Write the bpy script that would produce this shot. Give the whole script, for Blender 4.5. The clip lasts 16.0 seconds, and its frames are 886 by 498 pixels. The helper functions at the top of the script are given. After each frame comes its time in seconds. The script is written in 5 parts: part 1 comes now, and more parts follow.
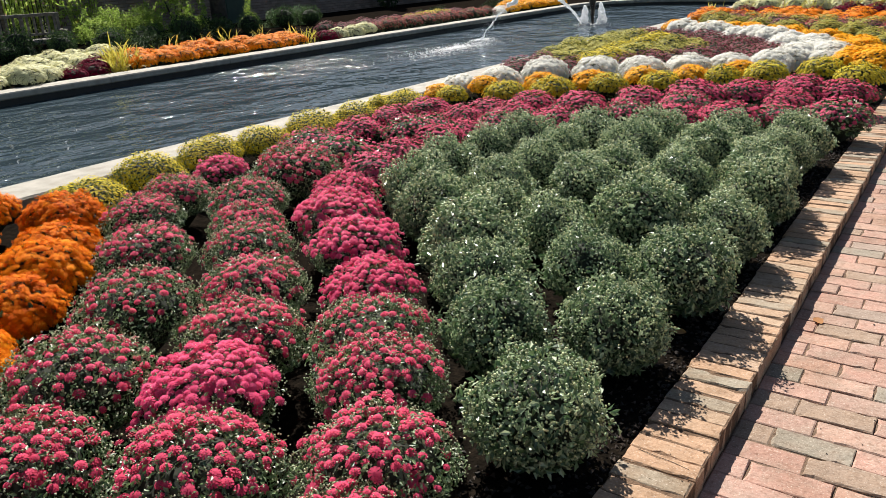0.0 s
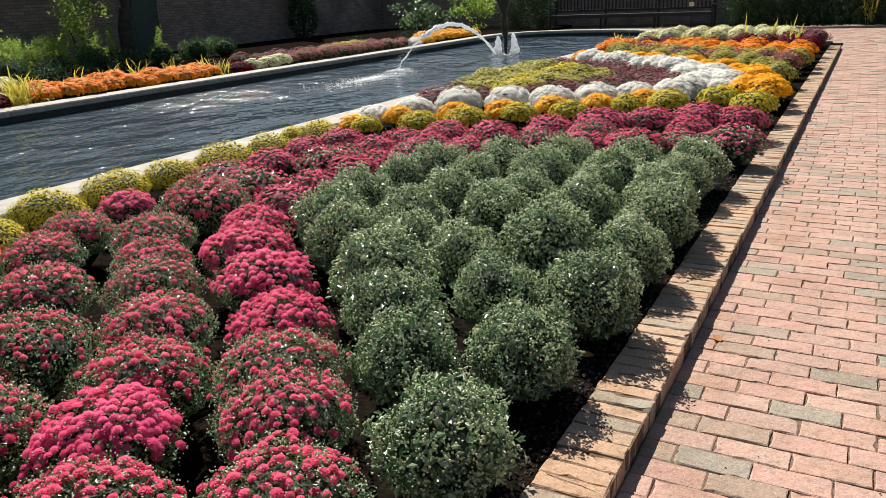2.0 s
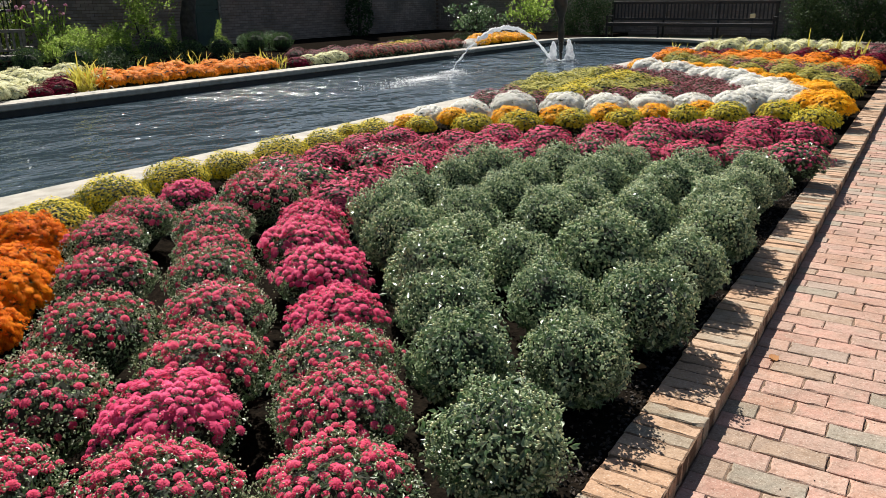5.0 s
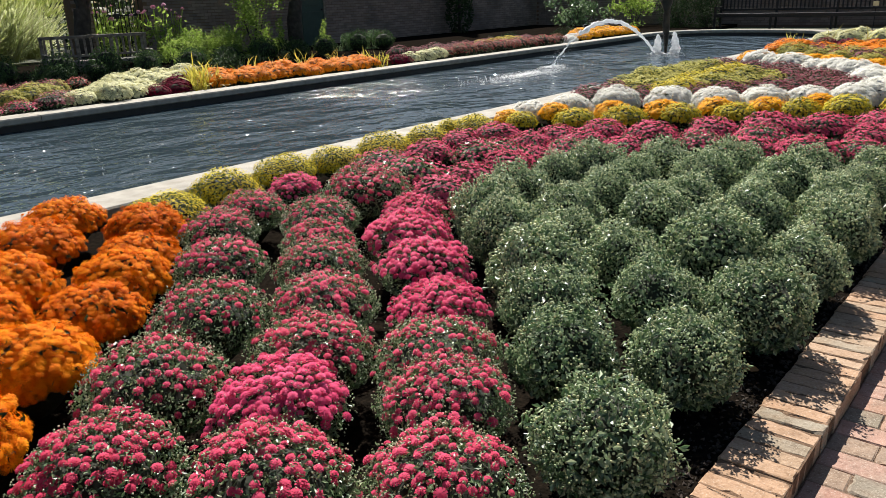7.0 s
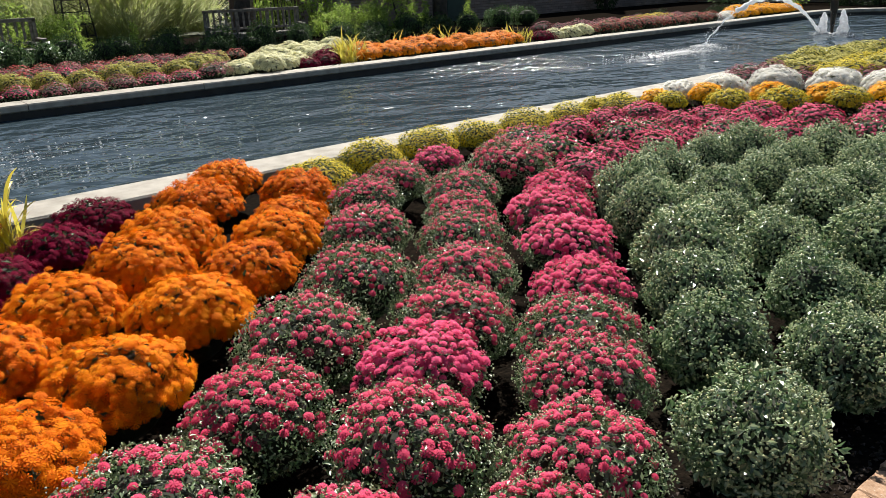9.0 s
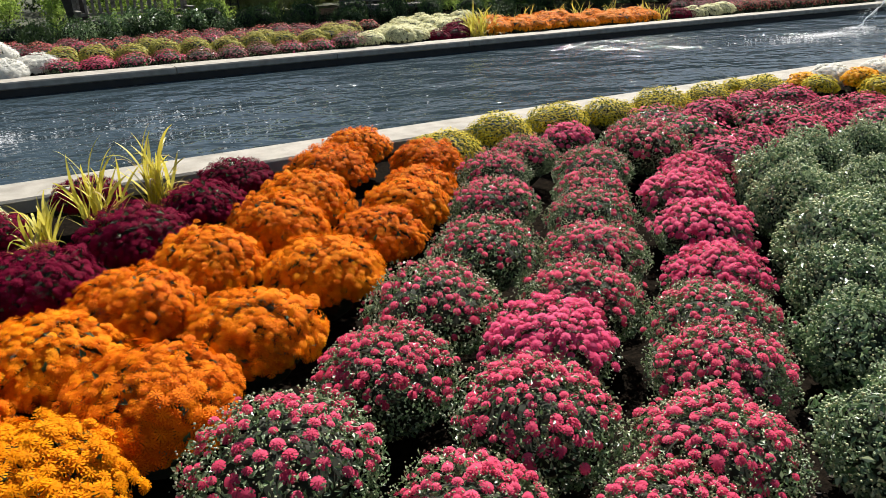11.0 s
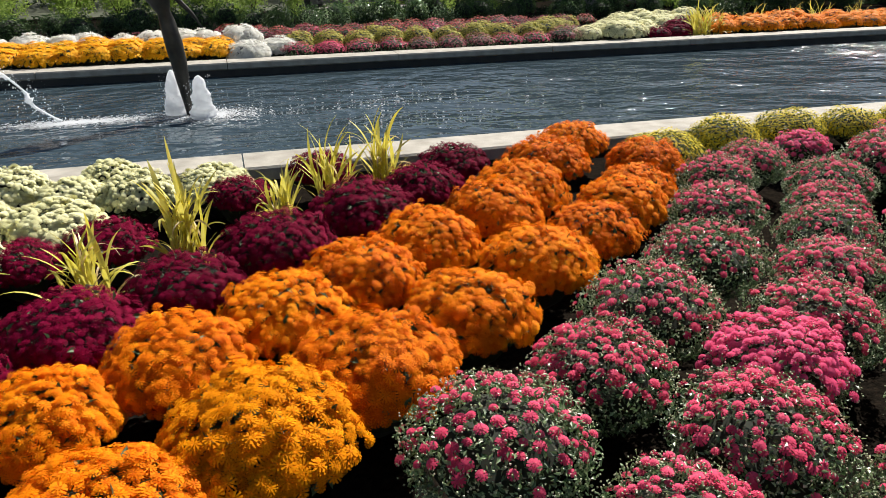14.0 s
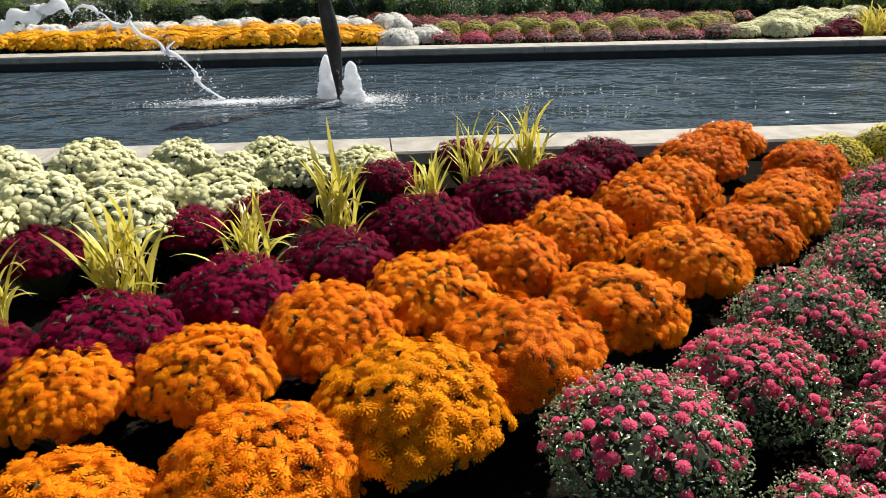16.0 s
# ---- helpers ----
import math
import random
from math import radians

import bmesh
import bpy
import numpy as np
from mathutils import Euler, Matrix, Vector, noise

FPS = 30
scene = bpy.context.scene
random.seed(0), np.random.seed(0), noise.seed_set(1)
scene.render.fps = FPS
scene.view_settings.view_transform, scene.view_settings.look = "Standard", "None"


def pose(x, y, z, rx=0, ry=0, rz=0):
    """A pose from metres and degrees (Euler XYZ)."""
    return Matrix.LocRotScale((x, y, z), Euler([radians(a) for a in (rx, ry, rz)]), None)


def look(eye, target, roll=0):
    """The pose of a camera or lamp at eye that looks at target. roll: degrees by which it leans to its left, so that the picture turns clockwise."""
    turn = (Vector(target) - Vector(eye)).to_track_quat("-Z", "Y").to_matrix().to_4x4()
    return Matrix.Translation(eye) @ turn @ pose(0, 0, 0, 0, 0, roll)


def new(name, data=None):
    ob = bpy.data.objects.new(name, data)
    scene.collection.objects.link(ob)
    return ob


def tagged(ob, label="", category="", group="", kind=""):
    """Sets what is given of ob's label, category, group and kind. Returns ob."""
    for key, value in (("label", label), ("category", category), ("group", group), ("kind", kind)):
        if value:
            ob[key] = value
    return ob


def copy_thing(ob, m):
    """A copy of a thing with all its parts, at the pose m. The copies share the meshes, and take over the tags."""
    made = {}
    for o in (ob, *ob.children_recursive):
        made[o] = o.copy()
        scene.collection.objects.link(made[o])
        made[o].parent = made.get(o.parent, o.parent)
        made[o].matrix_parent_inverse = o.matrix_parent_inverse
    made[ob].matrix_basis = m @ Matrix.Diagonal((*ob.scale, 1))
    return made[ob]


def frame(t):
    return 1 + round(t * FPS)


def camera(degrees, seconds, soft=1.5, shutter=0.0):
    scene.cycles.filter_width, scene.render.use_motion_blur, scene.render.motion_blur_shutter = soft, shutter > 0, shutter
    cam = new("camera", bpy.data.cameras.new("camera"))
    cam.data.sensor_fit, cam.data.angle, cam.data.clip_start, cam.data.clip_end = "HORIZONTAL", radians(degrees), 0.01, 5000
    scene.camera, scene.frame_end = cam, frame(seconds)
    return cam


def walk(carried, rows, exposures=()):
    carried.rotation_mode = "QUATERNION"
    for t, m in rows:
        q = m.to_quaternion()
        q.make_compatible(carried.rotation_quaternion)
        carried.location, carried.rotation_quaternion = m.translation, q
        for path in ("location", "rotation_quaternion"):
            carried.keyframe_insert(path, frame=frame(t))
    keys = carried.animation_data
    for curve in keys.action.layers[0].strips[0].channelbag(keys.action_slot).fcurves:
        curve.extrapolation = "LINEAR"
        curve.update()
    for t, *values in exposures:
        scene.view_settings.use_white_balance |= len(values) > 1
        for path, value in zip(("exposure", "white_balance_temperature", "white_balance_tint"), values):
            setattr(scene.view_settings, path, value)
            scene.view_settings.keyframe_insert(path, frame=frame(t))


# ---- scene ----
cam = camera(60.5, 16.0, soft=0.7)
PATH = [
    (0, (0.384, -0.111, 1.246), (-0.697, 1.42, 0.549), -2.8),
    (0.5, (0.405, -0.102, 1.248), (-0.617, 1.478, 0.57), -2.7),
    (1, (0.425, -0.09, 1.253), (-0.539, 1.534, 0.596), -2.8),
    (1.5, (0.433, -0.082, 1.255), (-0.493, 1.57, 0.613), -2.7),
    (2, (0.432, -0.083, 1.254), (-0.491, 1.573, 0.618), -2.5),
    (2.5, (0.427, -0.079, 1.257), (-0.501, 1.572, 0.615), -2.4),
    (3, (0.426, -0.084, 1.261), (-0.509, 1.563, 0.617), -2.4),
    (3.2, (0.407, -0.089, 1.263), (-0.523, 1.556, 0.607), -1.6),
    (5.3, (0.392, -0.125, 1.261), (-0.648, 1.466, 0.638), -1.0),
    (5.5, (0.391, -0.114, 1.257), (-0.676, 1.455, 0.623), -1.8),
    (6, (0.38, -0.121, 1.256), (-0.74, 1.41, 0.621), -1.9),
    (6.5, (0.376, -0.128, 1.256), (-0.794, 1.365, 0.622), -2.1),
    (7, (0.371, -0.141, 1.252), (-0.849, 1.313, 0.62), -2.0),
    (7.5, (0.363, -0.154, 1.249), (-0.91, 1.252, 0.614), -2.0),
    (8, (0.356, -0.155, 1.242), (-0.97, 1.194, 0.593), -2.1),
    (8.5, (0.346, -0.167, 1.239), (-1.045, 1.108, 0.576), -2.1),
    (11, (0.3, -0.225, 1.223), (-1.305, 0.725, 0.501), -1.5),
    (11.5, (0.292, -0.241, 1.218), (-1.345, 0.637, 0.477), -1.3),
    (12, (0.286, -0.261, 1.217), (-1.385, 0.542, 0.465), -1.1),
    (12.5, (0.284, -0.283, 1.219), (-1.421, 0.446, 0.469), -0.9),
    (13, (0.282, -0.298, 1.22), (-1.458, 0.352, 0.479), -1.0),
    (13.5, (0.281, -0.31, 1.219), (-1.489, 0.267, 0.488), -1.1),
    (14, (0.275, -0.322, 1.216), (-1.52, 0.18, 0.491), -1.0),
    (14.5, (0.275, -0.334, 1.216), (-1.539, 0.097, 0.493), -1.0),
    (15, (0.28, -0.353, 1.213), (-1.551, -0.003, 0.489), -0.8),
    (15.5, (0.279, -0.37, 1.209), (-1.564, -0.11, 0.478), -0.7),
    (16, (0.282, -0.393, 1.209), (-1.568, -0.214, 0.471), -0.5),
]
walk(cam, [(t, look(eye, target, roll)) for t, eye, target, roll in PATH])

# ---- world, sun, exposure ----
SUN_EL, SUN_AZ = radians(44), radians(-46)
world = bpy.data.worlds.new("sky_world")
scene.world = world
world.use_nodes = True
wn = world.node_tree.nodes
sky = wn.new("ShaderNodeTexSky")
sky.sky_type, sky.sun_disc = "NISHITA", False
sky.sun_elevation, sky.sun_rotation = SUN_EL, SUN_AZ % (2 * math.pi)
wn["Background"].inputs["Strength"].default_value = 0.04
world.node_tree.links.new(sky.outputs[0], wn["Background"].inputs[0])
sun_data = bpy.data.lights.new("sun", "SUN")
sun_data.energy, sun_data.angle, sun_data.color = 4.9, radians(0.53), (1.0, 0.95, 0.88)
sun = new("sun", sun_data)
SUN_DIR = Vector((math.cos(SUN_EL) * math.sin(SUN_AZ), math.cos(SUN_EL) * math.cos(SUN_AZ), math.sin(SUN_EL)))
sun.matrix_world = look(SUN_DIR * 60, (0, 0, 0))
scene.view_settings.exposure = 0.84

# ---- materials ----


def material(name, colours, rough=0.6, scale=30.0, bump=0.0, bump_scale=None, island=0.0, per_object=0.0,
             metal=0.0, through_light=0.0, spec=0.5, stain=0.0, stain_scale=3.0, stain_colour=(0.05, 0.05, 0.04)):
    """A procedural surface: a ramp of colours over noise, shifted per island or per object, with stains and relief."""
    m = bpy.data.materials.new(name)
    m.use_nodes = True
    nt = m.node_tree
    n, l = nt.nodes, nt.links
    bsdf = n["Principled BSDF"]
    coord = n.new("ShaderNodeTexCoord")
    tex = n.new("ShaderNodeTexNoise")
    tex.inputs["Scale"].default_value, tex.inputs["Detail"].default_value = scale, 5
    l.new(coord.outputs["Object"], tex.inputs["Vector"])
    stretch = n.new("ShaderNodeMapRange")
    stretch.inputs["From Min"].default_value, stretch.inputs["From Max"].default_value = 0.28, 0.72
    l.new(tex.outputs["Fac"], stretch.inputs["Value"])
    value = stretch.outputs["Result"]
    for share, kind, socket in ((island, "ShaderNodeNewGeometry", "Random Per Island"), (per_object, "ShaderNodeObjectInfo", "Random")):
        if share:
            source = n.new(kind)
            mix = n.new("ShaderNodeMix")
            mix.inputs[0].default_value = share
            l.new(value, mix.inputs[2])
            l.new(source.outputs[socket], mix.inputs[3])
            value = mix.outputs[0]
    ramp = n.new("ShaderNodeValToRGB")
    els = ramp.color_ramp.elements
    while len(els) < len(colours):
        els.new(0.5)
    for i, (e, c) in enumerate(zip(els, colours)):
        e.position, e.color = i / max(1, len(colours) - 1), (*c, 1)
    l.new(value, ramp.inputs[0])
    colour = ramp.outputs[0]
    if stain:
        st = n.new("ShaderNodeTexNoise")
        st.inputs["Scale"].default_value, st.inputs["Detail"].default_value = stain_scale, 6
        geo = n.new("ShaderNodeNewGeometry")
        l.new(geo.outputs["Position"], st.inputs["Vector"])
        sm = n.new("ShaderNodeMapRange")
        sm.inputs["From Min"].default_value, sm.inputs["From Max"].default_value, sm.inputs["To Max"].default_value = 0.5, 0.75, stain
        l.new(st.outputs["Fac"], sm.inputs["Value"])
        cm = n.new("ShaderNodeMix")
        cm.data_type = "RGBA"
        l.new(sm.outputs["Result"], cm.inputs[0])
        l.new(colour, cm.inputs[6])
        cm.inputs[7].default_value = (*stain_colour, 1)
        colour = cm.outputs[2]
    l.new(colour, bsdf.inputs["Base Color"])
    bsdf.inputs["Roughness"].default_value, bsdf.inputs["Metallic"].default_value = rough, metal
    bsdf.inputs["Specular IOR Level"].default_value = spec
    if bump:
        bt = n.new("ShaderNodeTexNoise")
        bt.inputs["Scale"].default_value, bt.inputs["Detail"].default_value = bump_scale or scale * 3, 6
        l.new(coord.outputs["Object"], bt.inputs["Vector"])
        b = n.new("ShaderNodeBump")
        b.inputs["Strength"].default_value, b.inputs["Distance"].default_value = bump, 0.01
        l.new(bt.outputs["Fac"], b.inputs["Height"])
        l.new(b.outputs[0], bsdf.inputs["Normal"])
    if through_light:
        tr = n.new("ShaderNodeBsdfTranslucent")
        l.new(colour, tr.inputs["Color"])
        ms = n.new("ShaderNodeMixShader")
        ms.inputs[0].default_value = through_light
        l.new(bsdf.outputs[0], ms.inputs[1])
        l.new(tr.outputs[0], ms.inputs[2])
        l.new(ms.outputs[0], n["Material Output"].inputs["Surface"])
    return m


def petals(name, a, b, c, glow=0.18, spec=0.12):
    return material(name, (a, b, c), rough=0.7, scale=25, island=0.6, per_object=0.25, through_light=glow, spec=spec)


def leaves(name, a, b, c, rough=0.38, spec=0.45, glow=0.2):
    return material(name, (a, b, c), rough=rough, scale=40, island=0.88, per_object=0.1, through_light=glow, spec=spec)


LEAF = leaves("mum_leaf", (0.022, 0.042, 0.018), (0.06, 0.1, 0.045), (0.15, 0.21, 0.11), 0.55, 0.15)
LEAF_SAGE = leaves("sage_mum_leaf", (0.026, 0.06, 0.02), (0.105, 0.185, 0.064), (0.42, 0.54, 0.28), 0.38, 0.9, 0.25)
LEAF_GREY = leaves("grey_green_mum_leaf", (0.009, 0.027, 0.011), (0.105, 0.19, 0.075), (0.6, 0.7, 0.42), 0.33, 1.0, 0.28)
LEAF_YELLOW = leaves("yellow_green_mum_leaf", (0.065, 0.095, 0.025), (0.13, 0.17, 0.05), (0.25, 0.29, 0.095), 0.5)
# near-black colour that paints the shade inside the plants
CORE_SHADE = material("painted_core_shade", ((0.01, 0.015, 0.007), (0.026, 0.032, 0.015)), rough=0.9, scale=60)
BUD = material("pale_bud", ((0.25, 0.35, 0.19), (0.46, 0.53, 0.3), (0.73, 0.71, 0.38)), rough=0.5, island=0.9, through_light=0.1)
GREEN_BUD = material("green_bud", ((0.29, 0.36, 0.18), (0.5, 0.56, 0.34), (0.75, 0.71, 0.54)), rough=0.5, island=0.9, through_light=0.1)
PINK = petals("crimson_pink_petal", (0.46, 0.026, 0.064), (0.65, 0.056, 0.13), (0.77, 0.122, 0.225))
MAUVE = petals("pale_mauve_petal", (0.5, 0.2, 0.32), (0.65, 0.32, 0.44), (0.78, 0.48, 0.58))
FAR_PINK = petals("massed_crimson_petal", (0.53, 0.045, 0.1), (0.7, 0.085, 0.18), (0.83, 0.17, 0.29))
MAGENTA = petals("magenta_petal", (0.58, 0.035, 0.11), (0.73, 0.068, 0.18), (0.82, 0.138, 0.29))
FAR_ORANGE = petals("massed_orange_petal", (0.74, 0.19, 0.003), (0.88, 0.3, 0.005), (0.95, 0.42, 0.01))
GOLD = petals("golden_petal", (0.82, 0.36, 0.006), (0.92, 0.48, 0.01), (0.96, 0.58, 0.03), 0.25)
ORANGE = petals("orange_petal", (0.46, 0.05, 0.001), (0.81, 0.22, 0.003), (0.96, 0.415, 0.006), 0.24, 0.06)
AMBER = petals("amber_petal", (0.52, 0.12, 0.002), (0.73, 0.25, 0.003), (0.87, 0.375, 0.005), 0.12, 0.03)
MAROON = petals("maroon_petal", (0.07, 0.001, 0.011), (0.155, 0.0018, 0.024), (0.27, 0.004, 0.046), 0.12, 0.03)
CREAM = petals("cream_petal", (0.64, 0.62, 0.32), (0.75, 0.73, 0.43), (0.84, 0.82, 0.57), 0.15)
WHITE = petals("white_petal", (0.76, 0.75, 0.69), (0.83, 0.82, 0.76), (0.89, 0.88, 0.82), 0.35)
YELLOW = petals("yellow_petal", (0.46, 0.36, 0.02), (0.66, 0.53, 0.03), (0.82, 0.69, 0.07), 0.2)
DUSTY = petals("dusty_rose_petal", (0.3, 0.07, 0.09), (0.42, 0.13, 0.15), (0.54, 0.24, 0.24), 0.15)
OLIVE = petals("olive_bud_petal", (0.3, 0.28, 0.045), (0.45, 0.41, 0.08), (0.6, 0.53, 0.12), 0.2)
DUSKY = petals("dusky_purple_petal", (0.14, 0.03, 0.05), (0.25, 0.06, 0.075), (0.36, 0.12, 0.12), 0.15)
RUST = petals("rust_red_petal", (0.34, 0.06, 0.055), (0.47, 0.1, 0.085), (0.58, 0.18, 0.14), 0.15)
BLADE = leaves("yellow_grass_blade", (0.3, 0.36, 0.03), (0.68, 0.6, 0.07), (0.93, 0.86, 0.42), 0.45, 0.45, 0.35)
SHRUB = leaves("shrub_leaf", (0.014, 0.03, 0.012), (0.035, 0.065, 0.022), (0.07, 0.11, 0.04), 0.7, 0.2)
BOXWOOD = leaves("boxwood_leaf", (0.028, 0.06, 0.02), (0.07, 0.125, 0.042), (0.14, 0.22, 0.075), 0.65, 0.08)
BRIGHT_LEAF = leaves("bright_shrub_leaf", (0.12, 0.2, 0.03), (0.28, 0.4, 0.07), (0.48, 0.58, 0.16), 0.6, 0.3, 0.5)
PALE_GRASS = leaves("pale_grass_blade", (0.38, 0.45, 0.16), (0.58, 0.62, 0.3), (0.85, 0.83, 0.6), 0.7, 0.3, 0.75)
BARK = material("bark", ((0.022, 0.019, 0.016), (0.05, 0.042, 0.035), (0.085, 0.073, 0.06)), rough=0.9, scale=9, bump=0.8, bump_scale=30)
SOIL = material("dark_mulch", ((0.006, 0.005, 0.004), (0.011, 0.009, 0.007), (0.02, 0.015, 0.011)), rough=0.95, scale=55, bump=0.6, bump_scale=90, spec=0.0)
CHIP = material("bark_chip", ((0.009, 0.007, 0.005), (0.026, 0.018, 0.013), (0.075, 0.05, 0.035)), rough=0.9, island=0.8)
GROUND = material("garden_ground", ((0.03, 0.035, 0.015), (0.06, 0.07, 0.03)), rough=0.95, scale=3, bump=0.6, bump_scale=40)
MORTAR = material("sand_joint", ((0.1, 0.068, 0.047), (0.24, 0.165, 0.115)), rough=0.95, scale=80, bump=0.5, spec=0.1)

KERB_MORTAR = material("brown_joint", ((0.1, 0.062, 0.04), (0.2, 0.13, 0.085)), rough=0.95, scale=60, bump=0.5, spec=0.1)


def fired_brick(name, colours, per_island, stain_colour, bump=0.5):
    """Fired clay: one colour a brick, mottled and speckled, with pits and dirt."""
    m = bpy.data.materials.new(name)
    m.use_nodes = True
    n, l = m.node_tree.nodes, m.node_tree.links
    bsdf = n["Principled BSDF"]
    bsdf.inputs["Roughness"].default_value, bsdf.inputs["Specular IOR Level"].default_value = 0.92, 0.15
    geo = n.new("ShaderNodeNewGeometry")
    if per_island:
        pick = geo.outputs["Random Per Island"]
    else:
        pick = n.new("ShaderNodeObjectInfo").outputs["Random"]
    ramp = n.new("ShaderNodeValToRGB")
    ramp.color_ramp.interpolation = "CONSTANT"
    els = ramp.color_ramp.elements
    while len(els) < len(colours):
        els.new(0.5)
    for i, (e, c) in enumerate(zip(els, colours)):
        e.position, e.color = i / len(colours), (*c, 1)
    l.new(pick, ramp.inputs[0])
    colour = ramp.outputs[0]

    def layer(colour, scale, detail, lo, hi, amount, tint, mode):
        t = n.new("ShaderNodeTexNoise")
        t.inputs["Scale"].default_value, t.inputs["Detail"].default_value = scale, detail
        l.new(geo.outputs["Position"], t.inputs["Vector"])
        r = n.new("ShaderNodeMapRange")
        r.inputs["From Min"].default_value, r.inputs["From Max"].default_value, r.inputs["To Max"].default_value = lo, hi, amount
        l.new(t.outputs["Fac"], r.inputs["Value"])
        mix = n.new("ShaderNodeMix")
        mix.data_type, mix.blend_type = "RGBA", mode
        l.new(r.outputs["Result"], mix.inputs[0])
        l.new(colour, mix.inputs[6])
        mix.inputs[7].default_value = (*tint, 1)
        return mix.outputs[2], t

    colour, _ = layer(colour, 14, 5, 0.42, 0.7, 0.6, stain_colour, "MIX")
    colour, _ = layer(colour, 3.5, 6, 0.45, 0.7, 0.7, (0.66, 0.63, 0.57), "MULTIPLY")
    colour, _ = layer(colour, 45, 5, 0.52, 0.68, 0.5, (0.62, 0.56, 0.5), "MULTIPLY")
    colour, _ = layer(colour, 120, 3, 0.5, 0.72, 0.55, (0.5, 0.45, 0.4), "MULTIPLY")
    colour, _ = layer(colour, 210, 2, 0.58, 0.72, 0.4, (0.75, 0.66, 0.56), "MIX")
    l.new(colour, bsdf.inputs["Base Color"])
    normal = None
    for scale, strength, dist in ((18, bump, 0.014), (130, bump * 0.5, 0.004)):
        t = n.new("ShaderNodeTexNoise")
        t.inputs["Scale"].default_value, t.inputs["Detail"].default_value = scale, 5
        l.new(geo.outputs["Position"], t.inputs["Vector"])
        b = n.new("ShaderNodeBump")
        b.inputs["Strength"].default_value, b.inputs["Distance"].default_value = strength, dist
        l.new(t.outputs["Fac"], b.inputs["Height"])
        if normal:
            l.new(normal, b.inputs["Normal"])
        normal = b.outputs[0]
    l.new(normal, bsdf.inputs["Normal"])
    return m


PATH_COLOURS = ((0.41, 0.245, 0.19), (0.46, 0.285, 0.225), (0.43, 0.275, 0.22), (0.3, 0.26, 0.205), (0.48, 0.31, 0.24), (0.4, 0.265, 0.21), (0.45, 0.275, 0.205), (0.34, 0.245, 0.18),
                (0.48, 0.3, 0.24), (0.35, 0.27, 0.22), (0.44, 0.285, 0.23), (0.47, 0.28, 0.22))
KERB_COLOURS = ((0.49, 0.325, 0.215), (0.45, 0.315, 0.22), (0.35, 0.29, 0.22), (0.52, 0.35, 0.24), (0.47, 0.3, 0.195), (0.33, 0.285, 0.22), (0.5, 0.36, 0.255), (0.46, 0.295, 0.19), (0.42, 0.315, 0.225))
PAVER = fired_brick("clay_paver", PATH_COLOURS, False, (0.36, 0.275, 0.22))
PAVER_FAR = fired_brick("clay_paver_field", PATH_COLOURS, True, (0.36, 0.275, 0.22))
KERB_BRICK = fired_brick("buff_kerb_brick", KERB_COLOURS, False, (0.36, 0.24, 0.155), 0.55)
KERB_BRICK_FAR = fired_brick("buff_kerb_brick_field", KERB_COLOURS, True, (0.36, 0.24, 0.155), 0.55)
STONE = material("pale_coping_stone", ((0.27, 0.25, 0.21), (0.36, 0.335, 0.285), (0.44, 0.41, 0.355)), rough=0.8, scale=9, bump=0.4, bump_scale=150, spec=0.2,
                 stain=0.35, stain_scale=1.8, stain_colour=(0.3, 0.27, 0.22))
LINER = material("dark_pool_wall", ((0.012, 0.013, 0.014), (0.03, 0.032, 0.033)), rough=0.5, scale=6, bump=0.2)
BRONZE = material("dark_bronze", ((0.03, 0.028, 0.026), (0.06, 0.055, 0.048), (0.09, 0.085, 0.075)), rough=0.42, scale=8, metal=0.7, bump=0.2, bump_scale=40)
FOAM = material("white_water", ((0.86, 0.88, 0.9), (0.95, 0.96, 0.97)), rough=0.4, scale=30, through_light=0.6)
OLD_WOOD = material("weathered_wood", ((0.1, 0.088, 0.072), (0.19, 0.165, 0.135), (0.3, 0.27, 0.23)), rough=0.8, scale=12, bump=0.4)
DARK_WOOD = material("black_stained_wood", ((0.01, 0.009, 0.009), (0.022, 0.02, 0.018)), rough=0.6, scale=14, bump=0.3)
IRON = material("black_iron", ((0.012, 0.012, 0.012), (0.03, 0.028, 0.026)), rough=0.5, scale=20, metal=0.3)
WALL_BRICK = material("old_wall_brick", ((0.17, 0.135, 0.115), (0.26, 0.2, 0.17), (0.35, 0.28, 0.24)), rough=0.9, scale=3, bump=0.4, bump_scale=20, island=0.6,
                      stain=0.85, stain_scale=0.45, stain_colour=(0.045, 0.045, 0.042))
SIGN = material("cream_sign_plate", ((0.6, 0.55, 0.3), (0.7, 0.65, 0.4)), rough=0.5)


